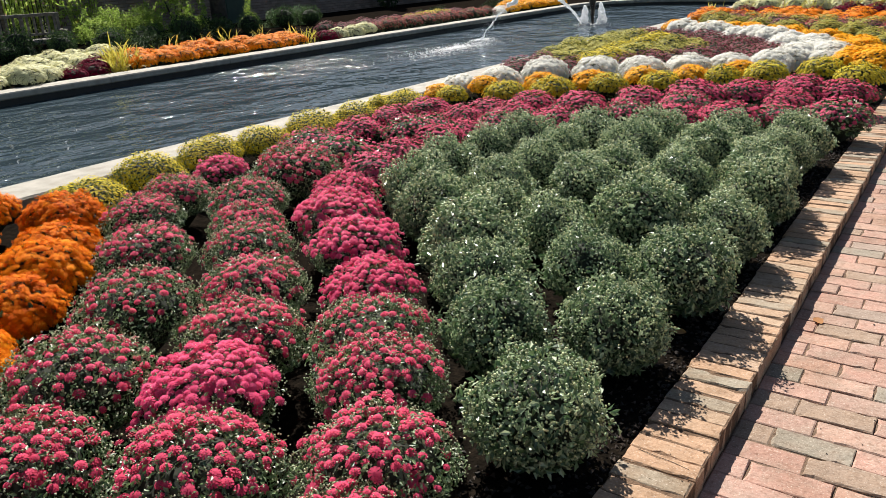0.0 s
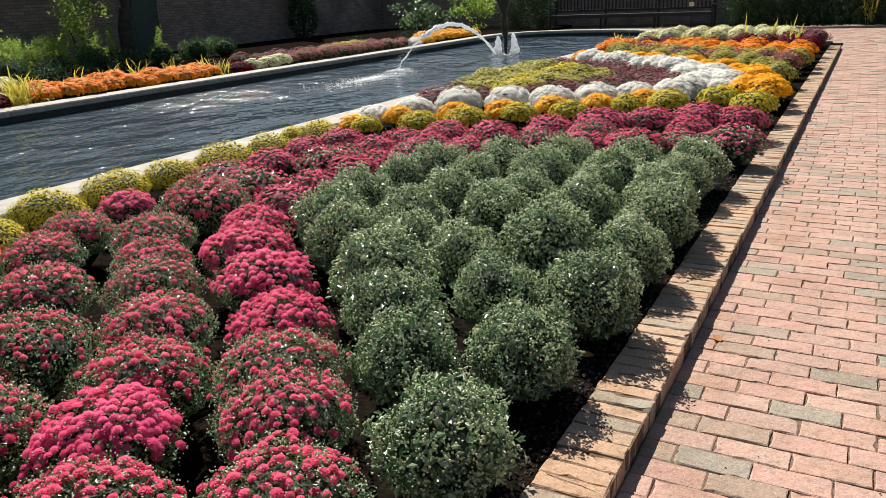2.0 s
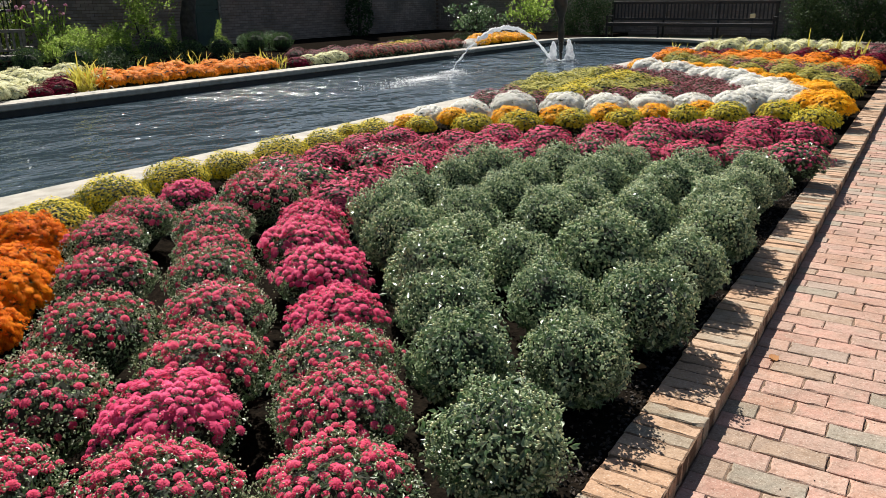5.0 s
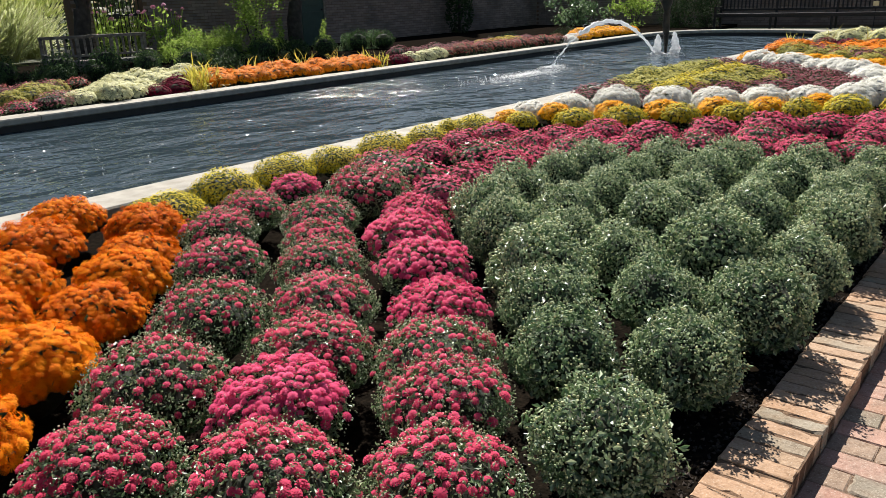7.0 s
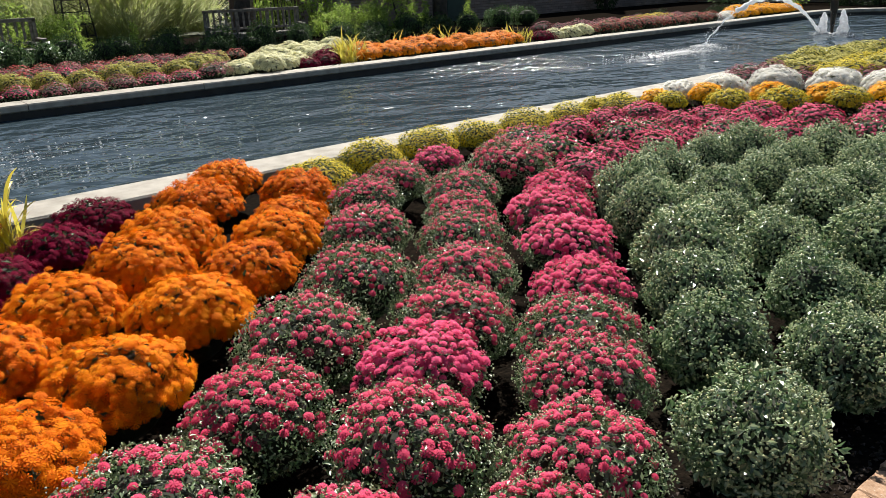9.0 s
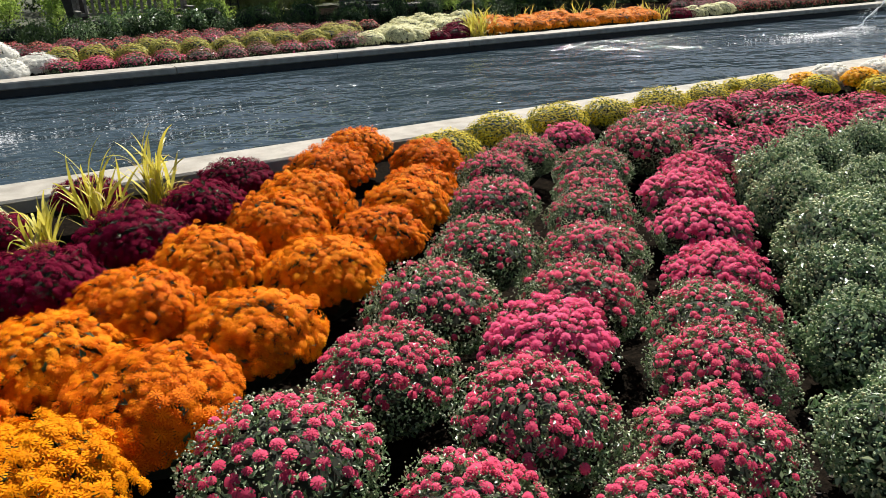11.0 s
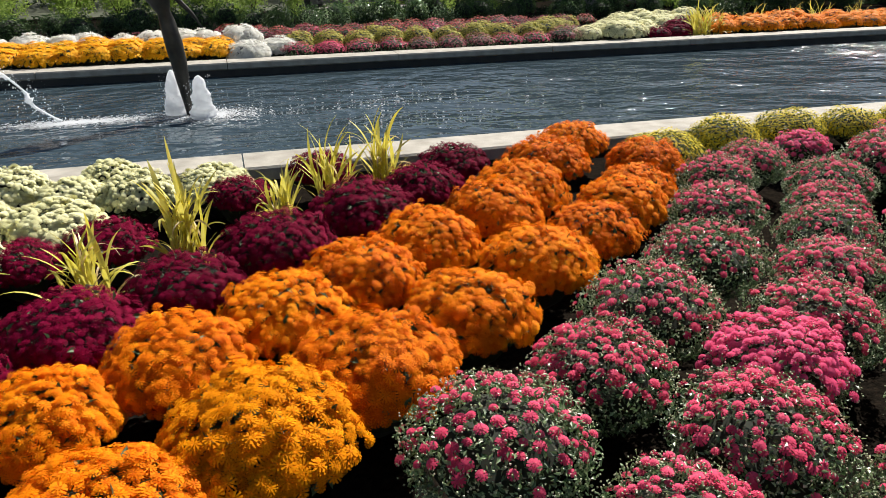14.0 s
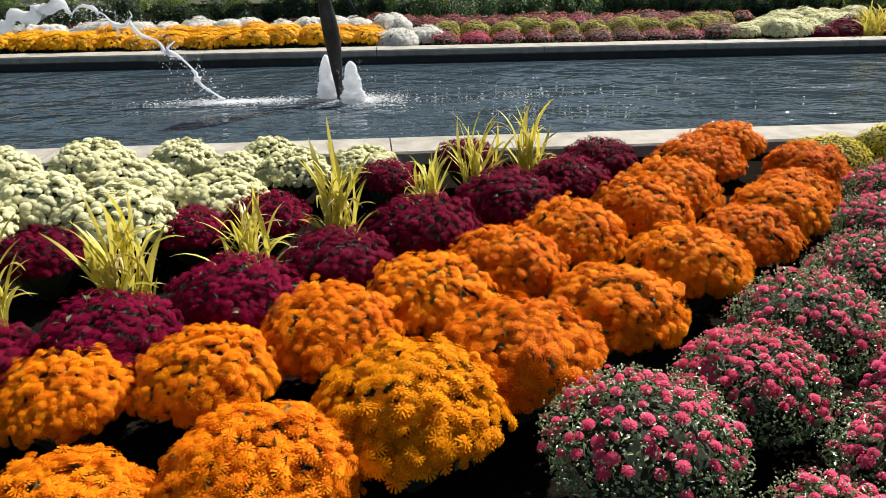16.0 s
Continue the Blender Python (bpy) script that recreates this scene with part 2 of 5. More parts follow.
def water_material():
    """Dark water with wind ripples, choppier where the fountains fall in."""
    m = bpy.data.materials.new("rippled_pool_water")
    m.use_nodes = True
    n, l = m.node_tree.nodes, m.node_tree.links
    bsdf = n["Principled BSDF"]
    bsdf.inputs["Base Color"].default_value = (0.038, 0.058, 0.07, 1)
    bsdf.inputs["IOR"].default_value = 1.33
    geo = n.new("ShaderNodeNewGeometry")

    def sums(kind, a, b):
        s = n.new("ShaderNodeMath")
        s.operation = kind
        for socket, value in zip(s.inputs, (a, b)):
            if isinstance(value, float):
                socket.default_value = value
            else:
                l.new(value, socket)
        return s.outputs[0]

    stir = None
    for centre, reach, most in (((-8.1, 8.2, 0), 2.2, 1.0), ((-6.7, 10.6, 0), 2.6, 0.5), ((-6.3, -1.0, 0), 1.9, 0.5), ((-6.2, 15.0, 0), 2.0, 0.4)):
        d = n.new("ShaderNodeVectorMath")
        d.operation = "DISTANCE"
        d.inputs[1].default_value = centre
        l.new(geo.outputs["Position"], d.inputs[0])
        r = n.new("ShaderNodeMapRange")
        r.interpolation_type = "SMOOTHSTEP"
        r.inputs["From Min"].default_value, r.inputs["From Max"].default_value = 0.2, reach
        r.inputs["To Min"].default_value, r.inputs["To Max"].default_value = most, 0.0
        l.new(d.outputs["Value"], r.inputs["Value"])
        stir = r.outputs[0] if stir is None else sums("MAXIMUM", stir, r.outputs[0])
    l.new(sums("ADD", sums("MULTIPLY", stir, 0.1), 0.035), bsdf.inputs["Roughness"])
    previous = None
    for scale, strength, dist, chop in ((1.5, 1.0, 0.17, 0.6), (3.8, 1.0, 0.044, 4.0), (12.0, 0.8, 0.005, 9.0)):
        t = n.new("ShaderNodeTexNoise")
        t.inputs["Scale"].default_value, t.inputs["Detail"].default_value = scale, 3
        stretched = n.new("ShaderNodeMapping")
        stretched.inputs["Scale"].default_value = (1.25, 0.85, 1)
        stretched.inputs["Rotation"].default_value = (0, 0, 0.4)
        l.new(geo.outputs["Position"], stretched.inputs["Vector"])
        l.new(stretched.outputs[0], t.inputs["Vector"])
        high = sums("MULTIPLY", t.outputs["Fac"], sums("ADD", sums("MULTIPLY", stir, float(chop)), 1.0))
        b = n.new("ShaderNodeBump")
        b.inputs["Strength"].default_value, b.inputs["Distance"].default_value = strength, dist
        l.new(high, b.inputs["Height"])
        if previous:
            l.new(previous, b.inputs["Normal"])
        previous = b.outputs[0]
    l.new(previous, bsdf.inputs["Normal"])
    return m


WATER = water_material()

# ---- mesh helpers ----


def mesh_of(name, verts, faces, mat, smooth=False):
    me = bpy.data.meshes.new(name)
    me.from_pydata(np.asarray(verts).tolist(), [], np.asarray(faces).tolist() if not isinstance(faces, list) else faces)
    me.materials.append(mat)
    if smooth:
        me.polygons.foreach_set("use_smooth", [True] * len(me.polygons))
    me.update()
    return me


def part(name, me, parent, label=""):
    ob = new(name, me)
    ob.parent = parent
    return tagged(ob, label)


def from_bm(name, bm, mat, smooth=False):
    me = bpy.data.meshes.new(name)
    bm.to_mesh(me)
    bm.free()
    me.materials.append(mat)
    if smooth:
        me.polygons.foreach_set("use_smooth", [True] * len(me.polygons))
    return me


def box_bm(bm, x0, y0, z0, x1, y1, z1, bevel=0.0):
    made = bmesh.ops.create_cube(bm, size=1, matrix=Matrix.LocRotScale(((x0 + x1) / 2, (y0 + y1) / 2, (z0 + z1) / 2), None, (x1 - x0, y1 - y0, z1 - z0)))
    if bevel:
        es = list({e for v in made["verts"] for e in v.link_edges})
        bmesh.ops.bevel(bm, geom=es, offset=bevel, segments=2, affect="EDGES", profile=0.6)
    return bm


def box_mesh(name, x0, y0, z0, x1, y1, z1, mat, bevel=0.004):
    return from_bm(name, box_bm(bmesh.new(), x0, y0, z0, x1, y1, z1, bevel), mat)


def frames_for(normals, rng):
    """Turn matrices whose third axis is each normal, with a random twist."""
    nz = normals / np.linalg.norm(normals, axis=1, keepdims=True)
    ref = np.where(np.abs(nz[:, 2:3]) > 0.95, np.array([[1.0, 0, 0]]), np.array([[0, 0, 1.0]]))
    ax = np.cross(ref, nz)
    ax /= np.linalg.norm(ax, axis=1, keepdims=True)
    ay = np.cross(nz, ax)
    a = rng.uniform(0, 2 * np.pi, len(nz))[:, None]
    return np.stack([ax * np.cos(a) + ay * np.sin(a), ay * np.cos(a) - ax * np.sin(a), nz], axis=2)


def scatter(template, points, turns, sizes):
    """Many copies of a small template, as one pair of vertex and face arrays."""
    v, f = template
    out = np.einsum("nij,vj->nvi", turns, v) * np.asarray(sizes)[:, None, None] + points[:, None, :]
    faces = f[None] + (np.arange(len(points)) * len(v))[:, None, None]
    return out.reshape(-1, 3), faces.reshape(-1, f.shape[1])


def joined(pairs):
    vs, fs, k = [], [], 0
    for v, f in pairs:
        vs.append(v)
        if f.shape[1] == 4:
            f = np.concatenate([f[:, [0, 1, 2]], f[:, [0, 2, 3]]])
        fs.append(f + k)
        k += len(v)
    return np.concatenate(vs), np.concatenate(fs)


def flower(rings):
    """A domed flower head one unit across: tiers of (petals, reach, half width, height at the middle, height at the tip)."""
    vs, fs = [], []
    for k, (count, reach, half, middle, tip) in enumerate(rings):
        hub = len(vs)
        vs.append((0, 0, middle))
        for i in range(count):
            a = 2 * math.pi * (i + 0.5 * (k % 2)) / count
            c, s = math.cos(a), math.sin(a)
            b = len(vs)
            for w in (-half, half):
                vs.append((reach * c - w * s, reach * s + w * c, tip))
            fs.append((hub, b, b + 1))
    return np.array(vs, float), np.array(fs)


def ball(segments=6, rows=3, flat=1.0):
    vs, fs = [], []
    for j in range(rows + 1):
        p = math.pi * j / rows
        for i in range(segments):
            a = 2 * math.pi * i / segments
            vs.append((0.5 * math.sin(p) * math.cos(a), 0.5 * math.sin(p) * math.sin(a), 0.5 * flat * math.cos(p)))
    for j in range(rows):
        for i in range(segments):
            k = (i + 1) % segments
            fs.append((j * segments + i, (j + 1) * segments + i, (j + 1) * segments + k, j * segments + k))
    return np.array(vs), np.array(fs)


def bead(flat=1.0):
    h, c, s = 0.5, 0.25, 0.433
    return (np.array([(h, 0, 0), (-c, s, 0), (-c, -s, 0), (0, 0, h * flat), (0, 0, -h * flat)]),
            np.array([(0, 1, 3), (1, 2, 3), (2, 0, 3), (1, 0, 4), (2, 1, 4), (0, 2, 4)]))


LEAF_SHAPE = (np.array([(0, 0, 0), (-0.24, 0.5, 0.1), (0, 1, -0.08), (0.24, 0.5, 0.1)], float), np.array([(0, 2, 1), (0, 3, 2)]))
DAISY = flower([(12, 0.56, 0.082, 0.0, -0.14), (9, 0.44, 0.08, 0.12, 0.1), (4, 0.22, 0.08, 0.2, 0.26)])
BUTTON = flower([(10, 0.5, 0.11, 0.0, -0.1), (9, 0.43, 0.11, 0.13, 0.06), (6, 0.27, 0.1, 0.24, 0.2)])
POMPON = flower([(9, 0.48, 0.14, 0.0, -0.2), (9, 0.52, 0.15, 0.14, 0.0), (8, 0.42, 0.14, 0.27, 0.18), (5, 0.24, 0.12, 0.34, 0.31)])
SMALL = flower([(6, 0.54, 0.2, 0.04, -0.06), (4, 0.3, 0.18, 0.16, 0.12)])
TINY = flower([(5, 0.56, 0.26, 0.12, -0.06)])
BUD_BALL = (np.array([(.5, 0, 0), (0, .5, 0), (-.5, 0, 0), (0, -.5, 0), (0, 0, .5), (0, 0, -.5)]),
            np.array([(0, 1, 4), (1, 2, 4), (2, 3, 4), (3, 0, 4), (1, 0, 5), (2, 1, 5), (3, 2, 5), (0, 3, 5)]))


def round_bud():
    bm = bmesh.new()
    bmesh.ops.create_icosphere(bm, subdivisions=1, radius=0.5)
    shape = np.array([tuple(v.co) for v in bm.verts]), np.array([[v.index for v in f.verts] for f in bm.faces])
    bm.free()
    return shape


ROUND_BUD = round_bud()


def tube(points, radii, sides=10, across=(0, 1, 0.01)):
    vs, fs = [], []
    pts = [Vector(p) for p in points]
    for i, (p, r) in enumerate(zip(pts, radii)):
        d = (pts[min(i + 1, len(pts) - 1)] - pts[max(i - 1, 0)]).normalized()
        side = d.cross(Vector(across)).normalized()
        other = d.cross(side)
        for j in range(sides):
            a = 6.28318 * j / sides
            vs.append(tuple(p + (side * math.cos(a) + other * math.sin(a)) * r))
    for i in range(len(pts) - 1):
        for j in range(sides):
            k = (j + 1) % sides
            fs.append([i * sides + j, i * sides + k, (i + 1) * sides + k, (i + 1) * sides + j])
    fs += [list(range(sides))[::-1], list(range((len(pts) - 1) * sides, len(pts) * sides))]
    return vs, fs


def dome_points(count, rng, low=0.0, radius=0.2, rise=0.21, base=0.1, lumps=None, tuck=0.34):
    """Even points on a lumpy dome with their outward directions."""
    i = np.arange(count) + 0.5
    s = low + (1 - low) * (1 - i / count)
    a = np.pi * (1 + 5 ** 0.5) * i + rng.uniform(0, 6.28)
    s = np.clip(s + rng.normal(0, 0.6 / count ** 0.5 * 0.3, count), -0.8, 1)
    a = a + rng.normal(0, 0.25 / count ** 0.5 * 3, count)
    c = np.sqrt(np.clip(1 - s * s, 0, 1))
    d = np.stack([c * np.cos(a), c * np.sin(a), s], 1)
    swell = np.ones(count)
    for direction, amount, tight in lumps:
        swell += amount * np.clip(d @ direction, 0, 1) ** tight
    swell *= 1 - tuck * np.clip(0.1 - s, 0, 1)
    p = d * np.array([radius, radius, rise]) * swell[:, None] + np.array([0, 0, base])
    nrm = d / np.array([radius, radius, rise])
    return p, nrm / np.linalg.norm(nrm, axis=1, keepdims=True), s


# kind: label, petal material, flower shape, count, size, lowest sine of the flowers, leaves, leaf material, leaf size, buds
KINDS = {
    "pink": ("crimson pink garden mum with half-open blooms over dark leaves", PINK, BUTTON, 225, 0.0275, 0.2, 3200, LEAF_SAGE, 0.0142, 950),
    "magenta": ("magenta garden mum in full bloom over dark leaves", MAGENTA, BUTTON, 380, 0.029, 0.14, 2600, LEAF_SAGE, 0.0142, 420),
    "sparse_pink": ("rosy garden mum with scattered blooms and many green leaves", PINK, BUTTON, 185, 0.025, 0.08, 3400, LEAF_SAGE, 0.0142, 950),
    "green": ("grey-green garden mum still in tight bud", BUD, None, 0, 0, 0, 3100, LEAF_GREY, 0.0265, 1600),
    "orange": ("bright orange garden mum in full bloom", ORANGE, DAISY, 1000, 0.0262, -0.08, 620, LEAF, 0.028, 0),
    "amber": ("amber orange garden mum with golden daisy blooms", AMBER, DAISY, 900, 0.0275, -0.05, 620, LEAF, 0.028, 0),
    "maroon": ("deep maroon garden mum in full bloom", MAROON, DAISY, 560, 0.0265, -0.1, 380, LEAF, 0.028, 0),
    "cream": ("cream white garden mum with round pompon blooms", CREAM, POMPON, 370, 0.036, -0.05, 350, LEAF, 0.03, 0),
    "yellow": ("low yellow garden mum with many small blooms", YELLOW, TINY, 1800, 0.0108, -0.1, 1000, LEAF_YELLOW, 0.024, 0),
    "far_pink": ("crimson pink garden mum in the massed bed", FAR_PINK, SMALL, 480, 0.0225, -0.1, 420, LEAF, 0.034, 0),
    "far_faded": ("dusty pink garden mum with few blooms over green leaves", FAR_PINK, SMALL, 230, 0.021, 0.0, 560, LEAF_SAGE, 0.03, 0),
    "far_dusty": ("dusty rose garden mum with fading blooms", DUSTY, SMALL, 230, 0.023, 0.05, 500, LEAF_SAGE, 0.03, 0),
    "far_white": ("white garden mum in full bloom", WHITE, SMALL, 380, 0.048, -0.1, 40, LEAF, 0.03, 0),
    "far_amber": ("golden yellow garden mum in full bloom", GOLD, SMALL, 250, 0.042, 0.0, 150, LEAF, 0.03, 0),
    "far_orange": ("orange garden mum in full bloom", FAR_ORANGE, SMALL, 250, 0.042, 0.0, 150, LEAF, 0.03, 0),
    "far_olive": ("olive yellow garden mum just opening", OLIVE, TINY, 430, 0.026, -0.05, 300, LEAF_YELLOW, 0.036, 0),
    "far_yellow": ("yellow garden mum with small blooms over green leaves", YELLOW, TINY, 420, 0.025, -0.05, 280, LEAF_YELLOW, 0.036, 0),
    "far_dusky": ("dusky purple garden mum with small dark blooms", DUSKY, SMALL, 200, 0.029, -0.05, 250, LEAF, 0.034, 0),
    "far_rust": ("rust red garden mum with fading blooms", RUST, SMALL, 170, 0.028, 0.0, 340, LEAF_SAGE, 0.032, 0),
    "far_maroon": ("deep maroon garden mum beside the pool", MAROON, SMALL, 200, 0.04, -0.05, 120, LEAF, 0.034, 0),
    "far_cream": ("cream garden mum with pale round blooms", CREAM, SMALL, 220, 0.045, -0.05, 80, LEAF, 0.034, 0),
}
# how high the dome rises over its widest level, and that level, for a plant 0.2 in radius
SHAPES = {"orange": (0.144, 0.144), "amber": (0.148, 0.148), "maroon": (0.132, 0.17), "cream": (0.164, 0.184), "pink": (0.148, 0.156), "magenta": (0.148, 0.156), "sparse_pink": (0.148, 0.156),
          "green": (0.196, 0.144), "yellow": (0.132, 0.116), "far_pink": (0.148, 0.156), "far_faded": (0.148, 0.156), "far_amber": (0.15, 0.14), "far_yellow": (0.144, 0.16), "far_white": (0.144, 0.1)}
FADING = {"pink": 0.8, "magenta": 0.7, "sparse_pink": 0.9, "far_pink": 0.45, "far_faded": 0.6, "orange": 0.35, "amber": 0.35, "far_rust": 0.4}
VARIANTS = {}
MASS = {}
BLOOMS = {}
HEADS = {}
MOST = 300
TALLY = {}


def mum_pieces(kind, variant):
    """The leaves, dark shade filler, blooms and buds of one plant."""
    label, petal, shape, count, size, low, n_leaf, leaf_mat, leaf_size, n_bud = KINDS[kind]
    rng = np.random.default_rng(sum(map(ord, kind)) * 7 + variant)
    lumps = []
    ragged = kind in ("orange", "amber", "maroon")
    deep, tight = (1.2, 130) if ragged else (2.0, 75) if not count else (0.8, 60) if n_bud else (1.0, 26)
    for _ in range(110 if ragged or not count else 70 if n_bud else 30):
        d = rng.normal(size=3)
        d[2] = abs(d[2])
        lumps.append((d / np.linalg.norm(d), rng.uniform(-0.13, 0.1) * deep, tight))
    inset = 0.95 if "pink" in kind or not count else 0.82 if ragged else 0.87
    rise, base = SHAPES.get(kind, (0.16, 0.14))
    tuck = 0.9 if ragged else 0.34
    p, nrm, s = dome_points(n_leaf, rng, -0.75 if not count else -0.55, 0.2 * inset, rise * inset, base, lumps, tuck)
    p *= 1 + rng.uniform(-0.22 if not count else -0.12, 0.1 if not count else 0.07, (n_leaf, 1)) * np.array([1, 1, 0.7])
    p[:, 2] = np.maximum(p[:, 2], 0.015)
    tilt = nrm + rng.normal(0, 0.75, nrm.shape)
    made = [("foliage", *scatter(LEAF_SHAPE, p, frames_for(tilt, rng), leaf_size * rng.uniform(0.7, 1.25, n_leaf)), leaf_mat, False, "")]
    # a dark ball behind the leaves, its colour standing in for inner shade
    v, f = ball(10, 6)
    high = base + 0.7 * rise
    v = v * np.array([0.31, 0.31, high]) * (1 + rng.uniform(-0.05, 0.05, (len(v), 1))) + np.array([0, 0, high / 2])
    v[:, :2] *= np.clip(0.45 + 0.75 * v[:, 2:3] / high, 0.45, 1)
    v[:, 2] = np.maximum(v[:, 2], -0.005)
    made.append(("stem_core", v, f, CORE_SHADE, False, "dark inner ball standing in for shade among the stems"))
    if count:
        p, nrm, s = dome_points(count, rng, low, 0.193, rise, base, lumps, tuck)
        p += nrm * rng.uniform(-0.026 if ragged else -0.018, 0.006 if ragged else 0.012, (count, 1))
        if kind in FADING:
            keep = rng.random(count) < np.clip((s - low) / FADING[kind] + 0.2, 0, 1)
            p, nrm = p[keep], nrm[keep]
            count = len(p)
        up = nrm + np.array([0, 0, 0.75 if n_bud else 0.35]) + rng.normal(0, 0.24 if ragged else 0.2, nrm.shape)
        turns, sizes = frames_for(up, rng), size * rng.uniform(0.6, 1.2, count)
        BLOOMS[kind, variant] = p, turns, sizes
        made.append(("blossoms", *scatter(shape, p, turns, sizes), petal, False, ""))
    if n_bud:
        p, nrm, s = dome_points(n_bud, rng, -0.1, 0.197, rise * 1.03, base, lumps)
        p += nrm * rng.uniform(-0.006, 0.008, (n_bud, 1)) + rng.normal(0, 0.006, p.shape)
        made.append(("bud_scatter", *scatter(ROUND_BUD if variant >= 10 and not count else BUD_BALL, p, frames_for(nrm, rng), rng.uniform(0.004, 0.0085, n_bud) * (0.8 if count else 1.1 if variant >= 10 else 1.75)), GREEN_BUD if count else BUD, True, "pale green unopened buds"))
    return made


def build_mum(kind, variant, single=False):
    label = KINDS[kind][0]
    plant = tagged(new("chrysanthemum"), label, "flowering plant", kind.replace("far_", "").replace("_", " ") + " chrysanthemums")
    for name, verts, faces, mat, smooth, note in mum_pieces(kind, variant):
        if single and name == "blossoms":
            if kind not in HEADS:
                HEADS[kind] = mesh_of("blossom", *KINDS[kind][2], mat)
            for p, turn, size in zip(*BLOOMS[kind, variant]):
                part("blossom", HEADS[kind], plant).matrix_basis = Matrix.Translation(p.tolist()) @ Matrix((turn * size).tolist()).to_4x4()
            continue
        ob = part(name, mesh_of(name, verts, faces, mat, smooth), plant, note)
        if name != "stem_core":
            tagged(ob, kind="stuff")
    return plant


def mum(kind, x, y, r=0.19, height=1.0, z=0.045):
    """Sets one plant, radius r, on the soil."""
    k = TALLY[kind] = TALLY.get(kind, -1) + 1
    variant = k % (3 if kind.startswith("far") else 4)
    wobble = random.Random(k * 31 + len(kind))
    m = Matrix.LocRotScale((x, y, z), Euler((wobble.uniform(-0.06, 0.06), wobble.uniform(-0.06, 0.06), wobble.uniform(0, 6.28))),
                           (r / 0.2, r / 0.2 * wobble.uniform(0.96, 1.04), r / 0.2 * height * wobble.uniform(0.96, 1.04)))
    if sum(TALLY.values()) + len(TALLY) > MOST:
        key = "far", kind, variant
        if key not in VARIANTS:
            VARIANTS[key] = mum_pieces(kind, variant)
        turn, shift = np.array(m.to_3x3()), np.array(m.translation)
        for name, v, f, mat, smooth, note in VARIANTS[key]:
            if name == "foliage":
                f = f[np.arange(len(f)) // 2 % 2 == 0]
            if name == "blossoms" and KINDS[kind][2] is SMALL:
                f = f[np.arange(len(f)) % 10 < 7]
            MASS.setdefault(mat.name, (mat, []))[1].append((v @ turn.T + shift, f))
        return None
    if KINDS[kind][3] and math.dist((x, y), (0.3, -0.2)) < 1.55:
        ob = build_mum(kind, variant + 10 + k, True)
        ob.matrix_basis = m
        return ob
    if KINDS[kind][9] and math.dist((x, y), (0.3, -0.2)) < 2.7:
        variant += 60
    if (kind, variant) not in VARIANTS:
        VARIANTS[kind, variant] = build_mum(kind, variant)
        VARIANTS[kind, variant].matrix_basis = m
        return VARIANTS[kind, variant]
    ob = copy_thing(VARIANTS[kind, variant], pose(0, 0, 0))
    ob.matrix_basis = m
    return ob


def row_of(kind, a, b, step, r=0.19, jitter=0.05, height=1.0, mix=None):
    """Plants along a line on the soil."""
    length = math.dist(a, b)
    count = max(1, round(length / step))
    for i in range(count + 1):
        t = i / count
        mum(mix[(i * 7 + int(a[1] * 3)) % len(mix)] if mix else kind, a[0] + (b[0] - a[0]) * t + random.uniform(-jitter, jitter), a[1] + (b[1] - a[1]) * t + random.uniform(-jitter, jitter),
            r * random.uniform(0.9, 1.1), height)

# ---- ground, soil, pool ----
POOL_X, POOL_HALF, POOL_Y0, POOL_Y1 = -6.335, 2.115, -6.2, 20.9
COPING_W, WATER_Z = 0.36, 0.0


def sheet(name, x0, y0, x1, y1, z, mat, label, category, cuts=1):
    bm = bmesh.new()
    bmesh.ops.create_grid(bm, x_segments=cuts, y_segments=cuts, size=0.5, matrix=Matrix.LocRotScale(((x0 + x1) / 2, (y0 + y1) / 2, z), None, (x1 - x0, y1 - y0, 1)))
    return tagged(new(name, from_bm(name, bm, mat)), label, category, kind="structure")


sheet("ground", -900, -900, 900, 900, -0.06, GROUND, "dim garden ground of grass and earth", "ground")
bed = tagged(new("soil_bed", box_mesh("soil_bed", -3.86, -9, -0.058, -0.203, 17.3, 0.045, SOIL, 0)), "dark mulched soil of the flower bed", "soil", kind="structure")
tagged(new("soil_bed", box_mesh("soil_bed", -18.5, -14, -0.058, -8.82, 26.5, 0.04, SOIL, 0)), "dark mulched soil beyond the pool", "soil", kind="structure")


def pool_outline(offset, count=24):
    """Points round the pool's rim, pushed out by offset, anticlockwise from the near side's start."""
    r = POOL_HALF + offset
    pts = []
    ya, yb = POOL_Y0 + POOL_HALF, POOL_Y1 - POOL_HALF
    n = 24
    pts += [(POOL_X + r, ya + (yb - ya) * i / n) for i in range(n)]
    for i in range(count):
        a = math.pi * i / count
        c, s = math.cos(a), math.sin(a)
        pts.append((POOL_X + r * math.copysign(abs(c) ** 0.8, c), yb + r * abs(s) ** 0.8))
    pts += [(POOL_X - r, yb - (yb - ya) * i / n) for i in range(n)]
    for i in range(count):
        a = math.pi + math.pi * i / count
        c, s = math.cos(a), math.sin(a)
        pts.append((POOL_X + r * math.copysign(abs(c) ** 0.8, c), ya - r * abs(s) ** 0.8))
    return pts


